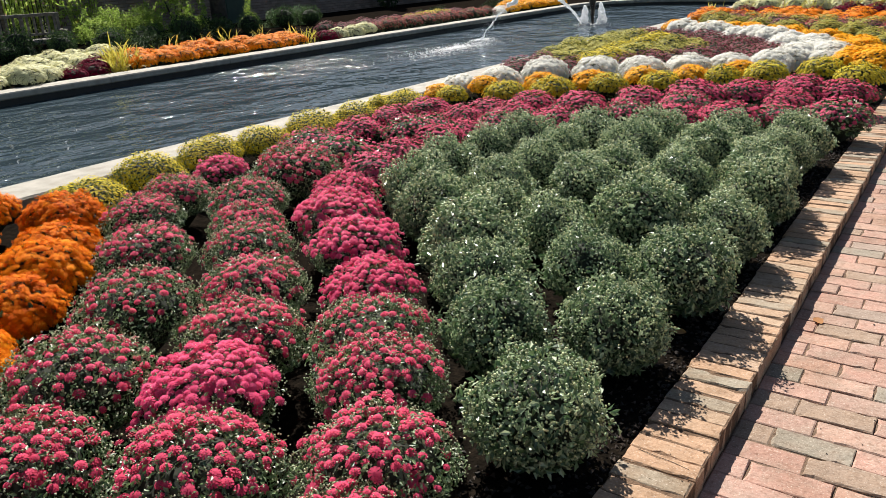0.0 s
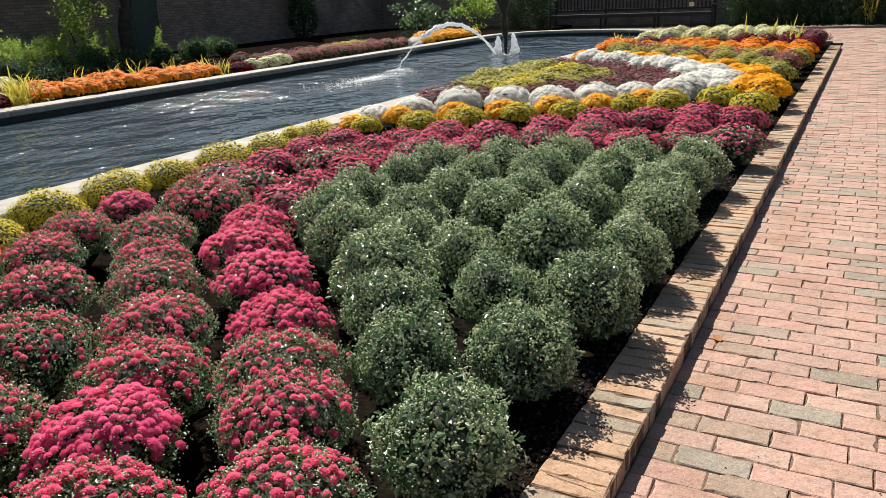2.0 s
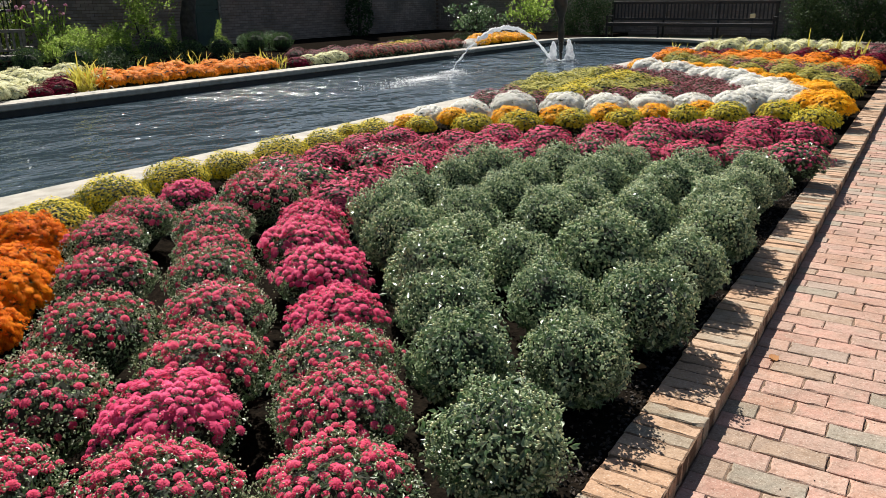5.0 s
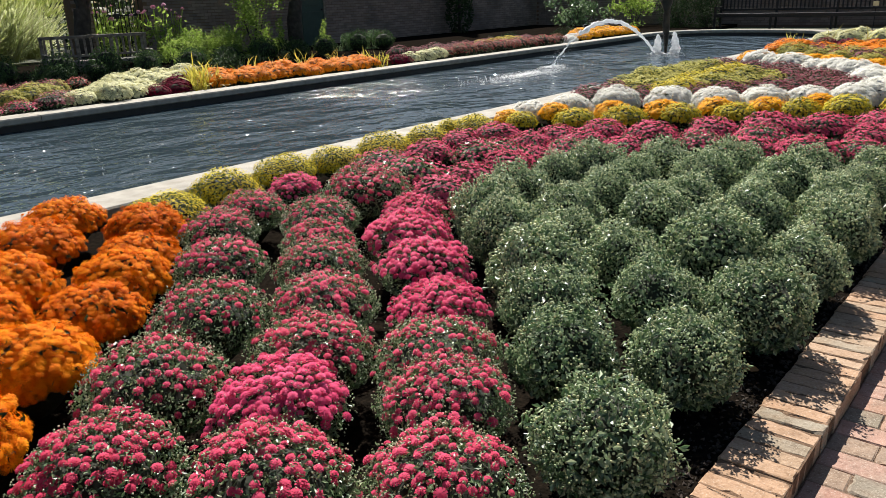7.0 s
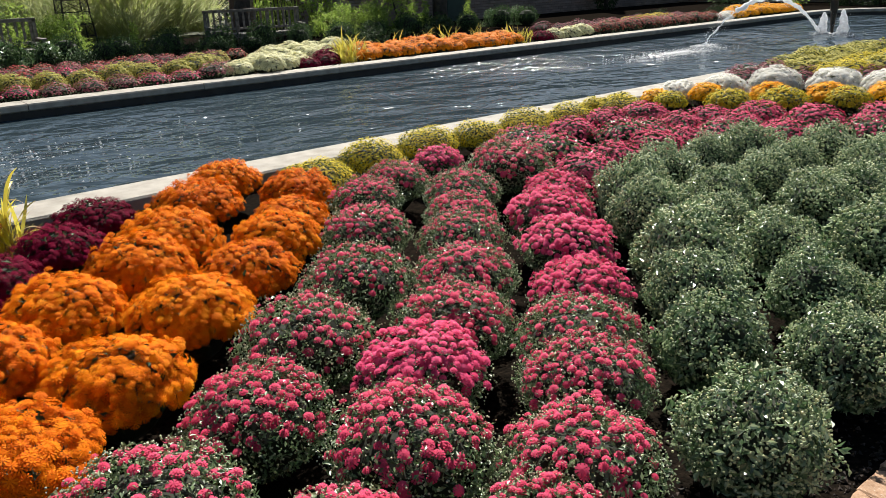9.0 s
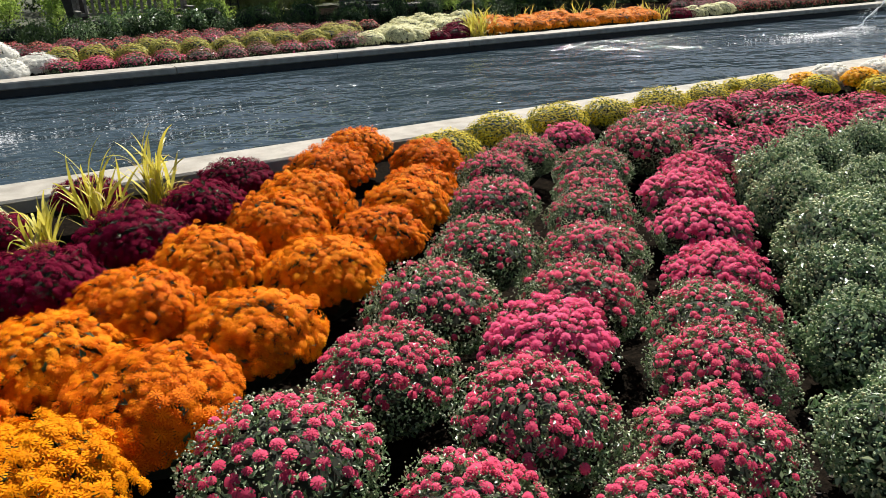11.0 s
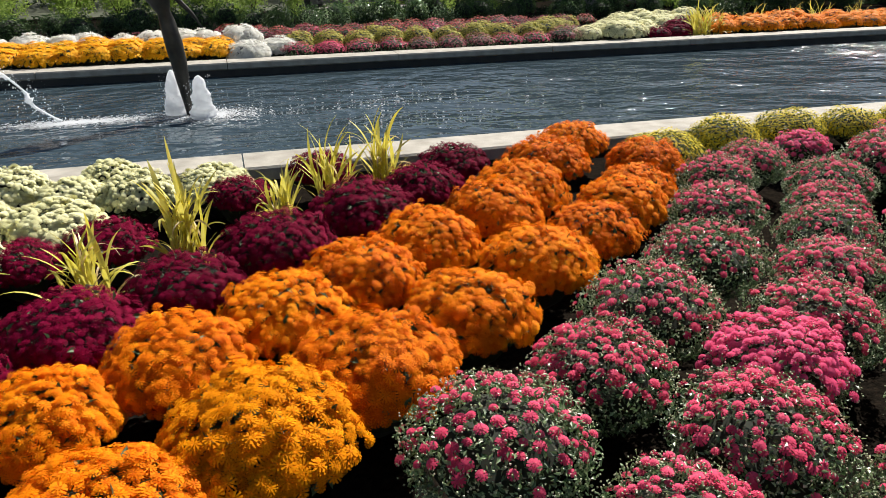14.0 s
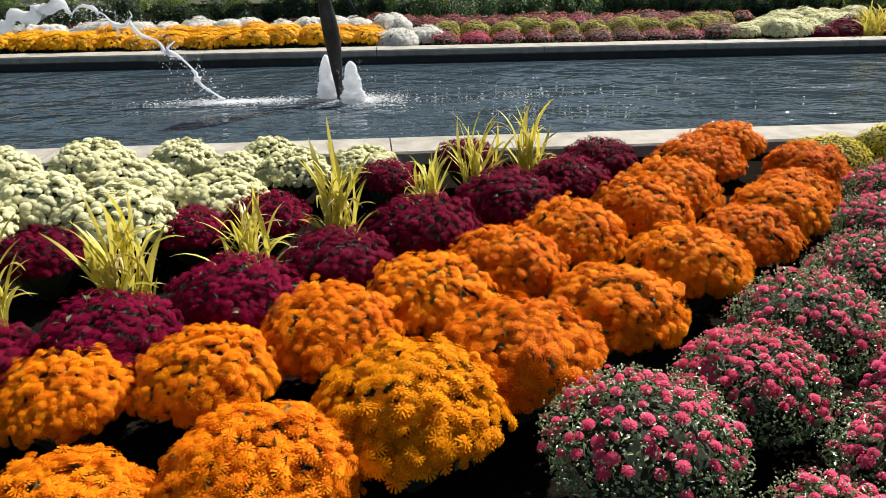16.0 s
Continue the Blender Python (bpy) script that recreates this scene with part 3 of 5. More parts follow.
inner, outer, liner_in, deep = pool_outline(0), pool_outline(COPING_W), pool_outline(0.05), pool_outline(0.2)
coping = tagged(new("pool_coping"), "pale stone coping round the long pool", "coping", kind="structure")
PROFILE = [(0.0, 0.085), (0.0, 0.135), (0.012, 0.15), (0.348, 0.15), (0.36, 0.138), (0.36, 0.075), (0.33, 0.07), (0.03, 0.07)]
total = len(inner)
for start in range(0, total, 2):
    vs, fs = [], []
    for k in range(3):
        i = (start + k) % total
        a, b = Vector(inner[i]), Vector(outer[i])
        gap = 0.004 if k in (0, 2) else 0.0
        along = (Vector(inner[(i + 1) % total]) - Vector(inner[i - 1])).normalized() * (gap if k == 0 else -gap)
        for u, z in PROFILE:
            q = a.lerp(b, u / COPING_W) + along
            vs.append((q.x, q.y, z))
    w = len(PROFILE)
    for k in range(2):
        for j in range(w):
            fs.append((k * w + j, k * w + (j + 1) % w, (k + 1) * w + (j + 1) % w, (k + 1) * w + j))
    fs += [tuple(range(w))[::-1], tuple(range(2 * w, 3 * w))]
    part("coping_stone", mesh_of("coping_stone", vs, fs, STONE), coping)
vs = [(x, y, 0.0715) for x, y in liner_in] + [(x, y, -0.056) for x, y in liner_in] + [(x, y, 0.0715) for x, y in pool_outline(0.34)] + [(x, y, -0.056) for x, y in pool_outline(0.34)]
fs = []
for i in range(total):
    j = (i + 1) % total
    fs += [(i, j, total + j, total + i), (2 * total + j, 2 * total + i, 3 * total + i, 3 * total + j)]
tagged(new("pool_wall", mesh_of("pool_wall", vs, fs, LINER)), "dark painted wall inside the pool", "pool wall", kind="structure")
vs = [(x, y, WATER_Z) for x, y in pool_outline(0.06)]
tagged(new("water", mesh_of("water", vs, [tuple(range(total))], WATER)), "dark rippled water of the long pool", "water", kind="structure")

# ---- the flower bed: plants as they were set out ----
CREAM_SET = [(-3.476, -2.18, 0.17), (-2.902, -1.785, 0.184), (-3.47, -1.749, 0.182), (-3.047, -1.433, 0.19), (-3.578, -1.352, 0.161), (-2.548, -1.371, 0.203),
             (-2.859, -1.039, 0.186), (-3.436, -1.058, 0.148), (-3.667, -0.908, 0.148), (-3.301, -0.761, 0.161), (-3.356, -0.414, 0.166), (-3.1, -2.25, 0.18),
             (-2.6, -1.95, 0.18)]
MAROON_SET = [(-1.613, -1.127, 0.199), (-1.843, -0.817, 0.192), (-2.091, -0.509, 0.193), (-2.288, -0.207, 0.211), (-2.584, 0.15, 0.214), (-2.956, 0.494, 0.183),
              (-3.343, 0.753, 0.175), (-2.315, -1.56, 0.167), (-2.572, -1.102, 0.147), (-2.646, -0.81, 0.169), (-3.186, -0.327, 0.149), (-3.448, 0.09, 0.165),
              (-1.496, -1.441, 0.185), (-1.85, -1.78, 0.19)]
ORANGE_SET = [(-0.913, -1.013, 0.201), (-0.982, -0.65, 0.215), (-1.386, -1.153, 0.185), (-1.418, -0.817, 0.198), (-1.589, -0.525, 0.213), (-1.8, -0.237, 0.209),
              (-2.011, 0.034, 0.213), (-1.39, -0.04, 0.23), (-2.245, 0.318, 0.214), (-1.638, 0.294, 0.218), (-2.483, 0.652, 0.214), (-1.942, 0.634, 0.215),
              (-2.688, 0.859, 0.229), (-2.203, 0.965, 0.194), (-3.084, 1.158, 0.234), (-2.448, 1.22, 0.207), (-3.519, 1.496, 0.202), (-2.696, 1.422, 0.193),
              (-3.004, 1.643, 0.206)]
AMBER_SET = [(-1.161, -0.329, 0.229)]
PINK_SET = [(-1.227, 0.506, 0.203), (-2.23, 1.538, 0.198), (-2.668, 1.843, 0.189),
            (-2.837, 2.151, 0.182), (-1.3, 1.211, 0.202), (-1.562, 1.497, 0.193), (-2.151, 1.988, 0.182), (-2.51, 2.684, 0.241), (-0.85, 0.673, 0.206),
            (-0.669, 0.39, 0.183), (-0.566, 0.947, 0.192), (-0.777, 1.229, 0.196), (-0.464, 0.715, 0.171)]
MAGENTA_SET = [(-3.07, 2.629, 0.167), (-1.105, 0.934, 0.201), (-1.199, 1.701, 0.186), (-1.494, 1.953, 0.2), (-1.786, 2.181, 0.213), (-2.04, 2.52, 0.19)]
SPARSE_SET = [(-1.001, 0.147, 0.218), (-1.474, 0.796, 0.214), (-1.781, 1.176, 0.205), (-0.96, 1.418, 0.2), (-1.875, 1.76, 0.19), (-2.404, 2.239, 0.199)]
YELLOW_SET = [(-3.301, 1.936, 0.22), (-3.444, 2.416, 0.218), (-3.569, 2.971, 0.216), (-3.508, 3.378, 0.2), (-3.48, 3.818, 0.221), (-3.495, 4.311, 0.204),
              (-3.476, 4.885, 0.208)]
GREEN_SET = [(-0.386, 1.346, 0.178), (-0.408, 1.88, 0.17), (-0.704, 1.68, 0.173), (-0.333, 2.371, 0.171), (-0.663, 2.279, 0.151), (-0.922, 1.987, 0.181),
             (-1.133, 2.228, 0.198), (-0.995, 2.641, 0.155), (-0.66, 2.809, 0.186), (-0.337, 2.916, 0.152), (-1.323, 2.779, 0.143), (-1.775, 2.778, 0.181),
             (-1.531, 2.55, 0.173), (-1.477, 3.055, 0.161), (-1.501, 3.504, 0.154), (-1.104, 3.244, 0.163), (-1.069, 3.519, 0.161), (-0.71, 3.428, 0.166),
             (-0.335, 3.418, 0.167), (-0.407, 3.718, 0.177), (-1.968, 3.307, 0.164), (-1.989, 3.766, 0.15), (-1.875, 4.028, 0.173), (-1.557, 3.891, 0.15),
             (-1.542, 4.319, 0.165), (-1.18, 4.064, 0.175), (-1.184, 4.499, 0.166), (-0.805, 3.884, 0.144), (-0.747, 4.067, 0.175), (-0.746, 4.513, 0.162),
             (-0.404, 4.608, 0.171), (-0.416, 4.274, 0.156)]
MASSED_FADED_SET = [(-3.172, 3.48, 0.167), (-2.618, 3.151, 0.194), (-2.717, 3.945, 0.171), (-2.726, 4.195, 0.159), (-2.319, 4.5, 0.158), (-1.617, 5.068, 0.167),
                    (-1.326, 5.465, 0.174), (-0.672, 5.406, 0.152), (-0.305, 5.354, 0.195)]
MASSED_PINK_SET = [(-3.125, 3.89, 0.165), (-2.29, 3.045, 0.161), (-2.387, 3.428, 0.156), (-3.227, 4.409, 0.151), (-3.099, 4.696, 0.163), (-2.449, 3.907, 0.15),
                   (-2.735, 4.614, 0.15), (-2.638, 4.862, 0.153), (-2.41, 4.17, 0.146), (-2.398, 4.815, 0.157), (-2.408, 5.137, 0.17), (-1.924, 4.6, 0.175),
                   (-1.995, 5.119, 0.183), (-1.714, 5.541, 0.17), (-1.368, 5.844, 0.197), (-1.241, 5.071, 0.158), (-1.029, 6.003, 0.19), (-0.904, 5.111, 0.186),
                   (-0.713, 6.289, 0.185), (-0.69, 5.86, 0.162), (-0.389, 6.287, 0.178)]
GOLD_SET = [(-3.627, 5.631, 0.152), (-3.295, 5.901, 0.147), (-2.857, 6.158, 0.157), (-2.43, 6.288, 0.17), (-2.12, 6.738, 0.163), (-1.741, 6.93, 0.161),
            (-1.419, 7.361, 0.157)]
GOLD_GREEN_SET = [(-3.697, 4.857, 0.148), (-3.615, 5.103, 0.159), (-3.337, 5.4, 0.161), (-2.877, 5.516, 0.167), (-2.512, 5.705, 0.173), (-2.23, 6.188, 0.166),
                  (-1.857, 6.454, 0.163), (-1.449, 6.886, 0.159), (-1.114, 7.063, 0.185), (-0.726, 7.376, 0.189), (-0.385, 7.076, 0.18)]
SCALLOP_SET = [(-3.649, 6.019, 0.207), (-3.325, 6.233, 0.229), (-3.17, 6.827, 0.212), (-2.72, 7.091, 0.216), (-2.248, 7.078, 0.221), (-1.927, 7.429, 0.211), (-1.605, 7.718, 0.199), (-1.28, 7.952, 0.216)]
for kind, spots in (("orange", ORANGE_SET), ("amber", AMBER_SET), ("maroon", MAROON_SET), ("cream", CREAM_SET), ("pink", PINK_SET), ("magenta", MAGENTA_SET), ("sparse_pink", SPARSE_SET), ("green", GREEN_SET), ("yellow", YELLOW_SET), ("far_pink", MASSED_PINK_SET), ("far_faded", MASSED_FADED_SET)):
    for x, y, r in spots:
        far = kind.startswith("far")
        mum(kind, x, y, r * (1.25 if far else 1.1 if kind == "green" and y > 2 else {"cream": 1.1, "maroon": 1.06}.get(kind, 1.0)), 0.82 if far else 0.83 if kind == "cream" else 1.0)

# golden and yellow edging, the white scallop and what it encloses
def inside(x, y, outline):
    """Whether a spot lies within an outline on the ground."""
    hits = False
    for (ax, ay), (bx, by) in zip(outline, outline[1:] + outline[:1]):
        if (ay > y) != (by > y) and x < ax + (y - ay) * (bx - ax) / (by - ay):
            hits = not hits
    return hits


def fill(kinds, outline, step, r, height=1.0, spare=None):
    """Plants set close together within an outline."""
    low_y, high_y = min(q[1] for q in outline), max(q[1] for q in outline)
    for row in range(int((high_y - low_y) / (step * 0.85)) + 1):
        for col in range(int(3.6 / step)):
            x, y = -3.7 + (col + 0.5 * (row % 2)) * step + random.uniform(-0.05, 0.05), low_y + row * step * 0.85 + random.uniform(-0.05, 0.05)
            if inside(x, y, outline) and not (spare and inside(x, y, spare)):
                mum(kinds[(row * 3 + col) % len(kinds)], x, y, r * random.uniform(0.9, 1.12), height * random.uniform(0.92, 1.08))


def chain(kind, spots, step, r, height=1.0):
    for a, b in zip(spots, spots[1:]):
        row_of(kind, a, (a[0] + (b[0] - a[0]) * 0.9, a[1] + (b[1] - a[1]) * 0.9), step, r, 0.03, height)


for kind, spots in (("far_amber", GOLD_SET), ("far_yellow", GOLD_GREEN_SET), ("far_white", SCALLOP_SET)):
    for x, y, r in spots:
        mum(kind, x, y, r * (0.95 if x < -3.3 else 1.12))
chain("far_amber", [(-3.55, 11.85), (-2.73, 11.4), (-2.11, 10.85), (-1.6, 10.5), (-1.08, 9.95), (-0.7, 9.4), (-0.44, 8.7), (-0.38, 7.85)], 0.36, 0.2)
chain("far_amber", [(-0.85, 9.25), (-0.62, 8.5), (-0.58, 7.95)], 0.36, 0.19)
chain("far_white", [(-3.3, 11.5), (-2.63, 10.95), (-1.94, 10.35), (-1.48, 9.9), (-1.1, 9.3), (-0.85, 8.65), (-0.92, 8.2)], 0.33, 0.24)
chain("far_white", [(-1.4, 9.35), (-1.12, 8.7), (-1.12, 8.15)], 0.33, 0.22)
OLIVE_PATCH = [(-3.8, 7.55), (-3.8, 10.35), (-3.0, 9.75), (-2.2, 9.1), (-2.35, 8.4), (-3.05, 7.55)]
DUSKY_PATCH = [(-3.8, 6.75), (-2.85, 7.45), (-2.1, 7.95), (-1.38, 8.15), (-1.4, 8.9), (-1.95, 9.95), (-2.8, 10.55), (-3.8, 11.3)]
RUST_PATCH = [(-2.95, 12.3), (-1.9, 11.55), (-0.95, 10.85), (-0.3, 10.0), (-0.3, 11.2), (-1.0, 11.8), (-1.9, 12.6), (-2.8, 13.0)]
fill(("far_olive", "far_olive", "far_yellow"), OLIVE_PATCH, 0.32, 0.22, 0.85)
fill(("far_dusky",), DUSKY_PATCH, 0.32, 0.21, 0.78, OLIVE_PATCH)
# the bands beyond the scallop
chain("far_olive", [(-2.9, 12.05), (-2.2, 11.4), (-1.7, 11.0), (-1.2, 10.75), (-0.86, 10.3), (-0.36, 9.5)], 0.42, 0.22, 1.05)
fill(("far_rust", "far_dusky", "far_dusky"), RUST_PATCH, 0.36, 0.22, 0.9)
for a, b, k in (((-.4, 11.3), (-3.2, 12.9), "far_olive"), ((-.4, 11.9), (-3.5, 13.2), "far_orange"), ((-.42, 12.4), (-3.6, 13.7), "far_orange"), ((-.45, 12.95), (-2.6, 13.9), "far_orange"),
                ((-.42, 13.6), (-3.4, 14.3), "far_maroon"), ((-.42, 14.6), (-1.5, 15.1), "far_maroon"), ((-.42, 15.3), (-.5, 16.2), "far_dusky")):
    row_of(k, a, b, 0.4, 0.235, 0.06, 0.92)
for a, b in (((-.9, 15.9), (-3.5, 15.6)), ((-.9, 16.5), (-3.5, 16.3)), ((-1.1, 16.95), (-3.5, 16.95))):
    row_of("far_cream", a, b, 0.42, 0.22, 0.05, 1.05)

# ---- tall yellow grasses ----


def blade_mesh(seed, length, lean, bend, width, mat):
    """A broad folded leaf that leaves its stem at an angle and arches over."""
    rng = random.Random(seed)
    vs, fs, n = [], [], 8
    twist, x, z = rng.uniform(-0.9, 0.9), 0.0, 0.0
    for i in range(n + 1):
        t = i / n
        ang = lean + bend * t ** 1.6
        w = width * (0.62 + 0.9 * t) * (1 - t ** 2.2) + 0.0006
        tw = twist * t
        vs += [(x, -w * math.cos(tw), z - w * math.sin(tw)), (x - 0.25 * w, 0, z - 0.2 * w), (x, w * math.cos(tw), z + w * math.sin(tw))]
        x += length / n * math.sin(ang)
        z += length / n * math.cos(ang)
    for i in range(n):
        k = 3 * i
        fs += [(k, k + 1, k + 4, k + 3), (k + 1, k + 2, k + 5, k + 4)]
    return mesh_of("blade", vs, fs, mat, True)


DRY_BLADE = leaves("dry_grass_blade", (0.36, 0.22, 0.1), (0.62, 0.46, 0.24), (0.85, 0.74, 0.5), 0.5, 0.4, 0.35)
BLADES = [blade_mesh(i, random.uniform(0.19, 0.31), random.uniform(0.12, 0.42), random.uniform(0.2, 1.15), random.uniform(0.0078, 0.0128), BLADE) for i in range(12)]
BLADES += [blade_mesh(20 + i, random.uniform(0.2, 0.28), random.uniform(0.3, 0.6), random.uniform(1.3, 2.4), random.uniform(0.0045, 0.0075), DRY_BLADE if i % 2 else BLADE) for i in range(5)]
CULM = mesh_of("stem", *tube([(0, 0, 0), (0.003, 0, 0.1), (0.001, 0.003, 0.2), (0, 0.005, 0.3)], [0.0062, 0.0058, 0.0048, 0.003], 6), BLADE, True)


def yellow_grass(x, y, count, size, seed, splay=1.3):
    """A tuft of upright stems, each with leaves up its length."""
    rng = random.Random(seed)
    ob = tagged(new("ornamental_grass"), "tuft of arching yellow-green grass among the mums", "grass plant", "yellow grasses")
    ob.location = (x, y, 0.045)
    ob.scale = (size, size, size)
    for _ in range(count // 5):
        away, tall = rng.uniform(0, 6.28), rng.uniform(0.6, 1.08)
        root = Vector((rng.gauss(0, 0.03), rng.gauss(0, 0.03), 0))
        tilt = Matrix.LocRotScale(root, Euler((splay * (rng.gauss(0, 0.07) - 1.6 * root.y), splay * (rng.gauss(0, 0.07) + 1.6 * root.x), away)), (tall, tall, tall))
        stem = part("stem", CULM, ob)
        stem.matrix_basis = tilt
        for j in range(5):
            at = (0, 0, 0.3 * min(1, 0.26 + 0.19 * j + rng.uniform(-0.06, 0.06)))
            part("blade", BLADES[rng.randrange(17)], stem).matrix_basis = Matrix.LocRotScale(at, Euler((rng.gauss(0, 0.08), rng.gauss(0, 0.08), math.pi * j + rng.gauss(0, 0.5))), [rng.uniform(0.75, 1.1) / tall] * 3)
    return ob


for i, (x, y, s) in enumerate([(-1.96, -1.16, 0.98), (-2.22, -0.82, 0.86), (-2.54, -0.52, 0.95), (-2.84, -0.14, 0.8), (-3.11, 0.09, 0.88), (-3.25, 0.36, 0.96), (-1.93, -1.57, 0.95)]):
    yellow_grass(x, y, 65, s, i)
for i, (x, y) in enumerate([(-3.7, 14.6), (-3.2, 14.9), (-2.6, 14.8), (-1.6, 15.2), (-.75, 14.5), (-.9, 14.9), (-1.2, 15.5), (-2.1, 15.0)]):
    yellow_grass(x, y, 20, 1.1, 20 + i, 3.0)

# ---- the bed beyond the pool ----
def far_row(a, b, k, r):
    """One row of the bed beyond the pool."""
    if k in ("mixed", "second", "third"):
        mix = {"mixed": ("far_faded", "far_pink", "far_faded", "far_faded", "far_dusty", "far_dusty", "far_dusty", "far_faded"),
               "second": ("far_olive", "far_olive", "far_olive"), "third": ("far_rust", "far_faded", "far_rust", "far_olive")}[k]
        for i in range(9):
            mum(mix[i % len(mix)], a[0] + 0.04 * math.sin(i * 4.1), a[1] + 0.375 * i, r * 1.05, 0.75 if k == "mixed" else 1.0)
        return
    row_of(k, a, b, 0.33, r * random.uniform(1.0, 1.2), 0.06, 1.12 if k == "far_white" and a[0] < -9.5 else 0.85)


FRONT_WHITE_AND_GOLD = [((-9.05, -5.2), (-9.05, -0.35), 'far_amber', 0.23),
    ((-9.4, -5.0), (-9.4, -0.3), 'far_amber', 0.22),
    ((-9.85, -5.2), (-9.8, -0.1), 'far_white', 0.22),
    ((-9.05, 0.0), (-9.3, 0.3), 'far_white', 0.21),
    ((-10.65, 0.2), (-10.65, 4.6), 'far_dusky', 0.2),
    ((-10.4, -4.5), (-10.4, 0), 'far_dusky', 0.19)]
DUSTY_ROWS = [((-9.02, 0.55), (-9.02, 3.6), 'mixed', 0.2),
    ((-9.42, 0.6), (-9.42, 3.5), 'second', 0.2),
    ((-9.85, 0.5), (-9.85, 3.6), 'third', 0.2),
    ((-10.25, 0.4), (-10.25, 4.2), 'far_dusky', 0.2),
    ((-11.1, -0.2), (-11.1, 5.2), 'far_rust', 0.2),
    ((-9.0, 3.95), (-9.4, 4.2), 'far_dusty', 0.2),
    ((-9.85, 4.0), (-10.6, 4.7), 'far_olive', 0.2)]
CREAM_AND_ORANGE = [((-9.0, 4.3), (-9.0, 4.9), 'far_cream', 0.2),
    ((-9.35, 4.55), (-9.35, 5.4), 'far_cream', 0.2),
    ((-9.75, 4.85), (-9.75, 5.8), 'far_cream', 0.2),
    ((-10.15, 5.1), (-10.15, 6.2), 'far_cream', 0.2),
    ((-10.55, 5.4), (-10.55, 6.6), 'far_cream', 0.2),
    ((-10.95, 5.8), (-10.95, 6.9), 'far_cream', 0.2),
    ((-9.0, 5.3), (-9.0, 5.6), 'far_maroon', 0.19),
    ((-9.4, 5.8), (-9.4, 5.9), 'far_maroon', 0.19),
    ((-9.02, 6.35), (-9.02, 9.3), 'far_orange', 0.21),
    ((-9.4, 6.5), (-9.4, 9.4), 'far_orange', 0.21),
    ((-9.02, 9.9), (-9.02, 10.1), 'far_maroon', 0.19)]
FAR_END = [((-9.02, 10.4), (-9.02, 11.0), 'far_cream', 0.19),
    ((-9.05, 11.4), (-9.05, 15.3), 'far_rust', 0.21),
    ((-9.45, 11.2), (-9.45, 15.3), 'far_dusky', 0.21),
    ((-9.85, 11.0), (-9.85, 15.3), 'far_dusky', 0.2),
    ((-9.8, 13.6), (-9.8, 14.8), 'far_yellow', 0.22),
    ((-9.1, 15.8), (-9.5, 17.0), 'far_white', 0.21),
    ((-9.1, 16.6), (-9.1, 19.2), 'far_amber', 0.21),
    ((-9.5, 16.9), (-9.5, 19.2), 'far_amber', 0.21)]
for rows in (FRONT_WHITE_AND_GOLD, DUSTY_ROWS, CREAM_AND_ORANGE, FAR_END):
    for row in rows:
        far_row(*row)
for i, (x, y) in enumerate([(-9.0, 5.95), (-9.2, 6.05), (-9.1, 6.15), (-9.8, 6.6), (-9.75, 7.3), (-9.8, 7.9), (-9.75, 8.5), (-9.7, 9.1), (-9.1, 9.65), (-9.5, 9.7)]):
    yellow_grass(x, y, 55 if i < 3 else 40, 0.98 if i < 3 else 0.85, 60 + i, 3.6)

# the plants past the first three hundred, massed
vs, fs, slots = [], [], []
mass_mesh = bpy.data.meshes.new("chrysanthemum_mass")
for i, (mat, pieces) in enumerate(MASS.values()):
    v, f = joined(pieces)
    fs.append(f + sum(len(q) for q in vs))
    vs.append(v)
    slots.append(np.full(len(f), i))
    mass_mesh.materials.append(mat)
if vs:
    mass_mesh.from_pydata(np.concatenate(vs).tolist(), [], np.concatenate(fs).tolist())
    mass_mesh.polygons.foreach_set("material_index", np.concatenate(slots).astype(np.int32))
    tagged(new("chrysanthemum_mass", mass_mesh), "massed bands of garden mums in many colours", "flowering plants", kind="stuff")

# ---- shrubs, trees, wall, benches behind ----


def leaf_cloud(count, rng, size, leaf_size, mat, name, base=0.0, k=9, spread=0.33, clump=(0.3, 0.48)):
    """Loose leaves round several clumps."""
    centres = rng.normal(0, spread, (k, 3)) * np.array(size) + np.array([0, 0, size[2] * 0.55 + base])
    which = rng.integers(0, k, count)
    d = rng.normal(size=(count, 3))
    d /= np.linalg.norm(d, axis=1, keepdims=True)
    p = centres[which] + d * np.array(size) * rng.uniform(*clump, (count, 1))
    p[:, 2] = np.maximum(p[:, 2], base + 0.03)
    return mesh_of(name, *scatter(LEAF_SHAPE, p, frames_for(d + rng.normal(0, 0.5, d.shape), rng), leaf_size * rng.uniform(0.6, 1.3, count)), mat)


def shrub_kind(seed, size, leaf_size, count, mat, label, name="shrub", **shape):
    rng = np.random.default_rng(seed)
    ob = tagged(new(name), label, name.replace("_", " "), label)
    part("foliage", leaf_cloud(count, rng, size, leaf_size, mat, "foliage", **shape), ob)
    vs, fs = [], []
    for i in range(5):
        a = i * 1.26
        tip = Vector((math.cos(a) * size[0] * 0.25, math.sin(a) * size[1] * 0.25, size[2] * 0.6))
        b = len(vs)
        for t, w in ((0, 0.02), (1, 0.008)):
            for j in range(4):
                vs.append((tip.x * t + w * math.cos(j * 1.57), tip.y * t + w * math.sin(j * 1.57), tip.z * t - 0.002))
        fs += [(b + j, b + (j + 1) % 4, b + 4 + (j + 1) % 4, b + 4 + j) for j in range(4)]
    part("branch_core", mesh_of("branch_core", vs, fs, BARK), ob)
    return ob


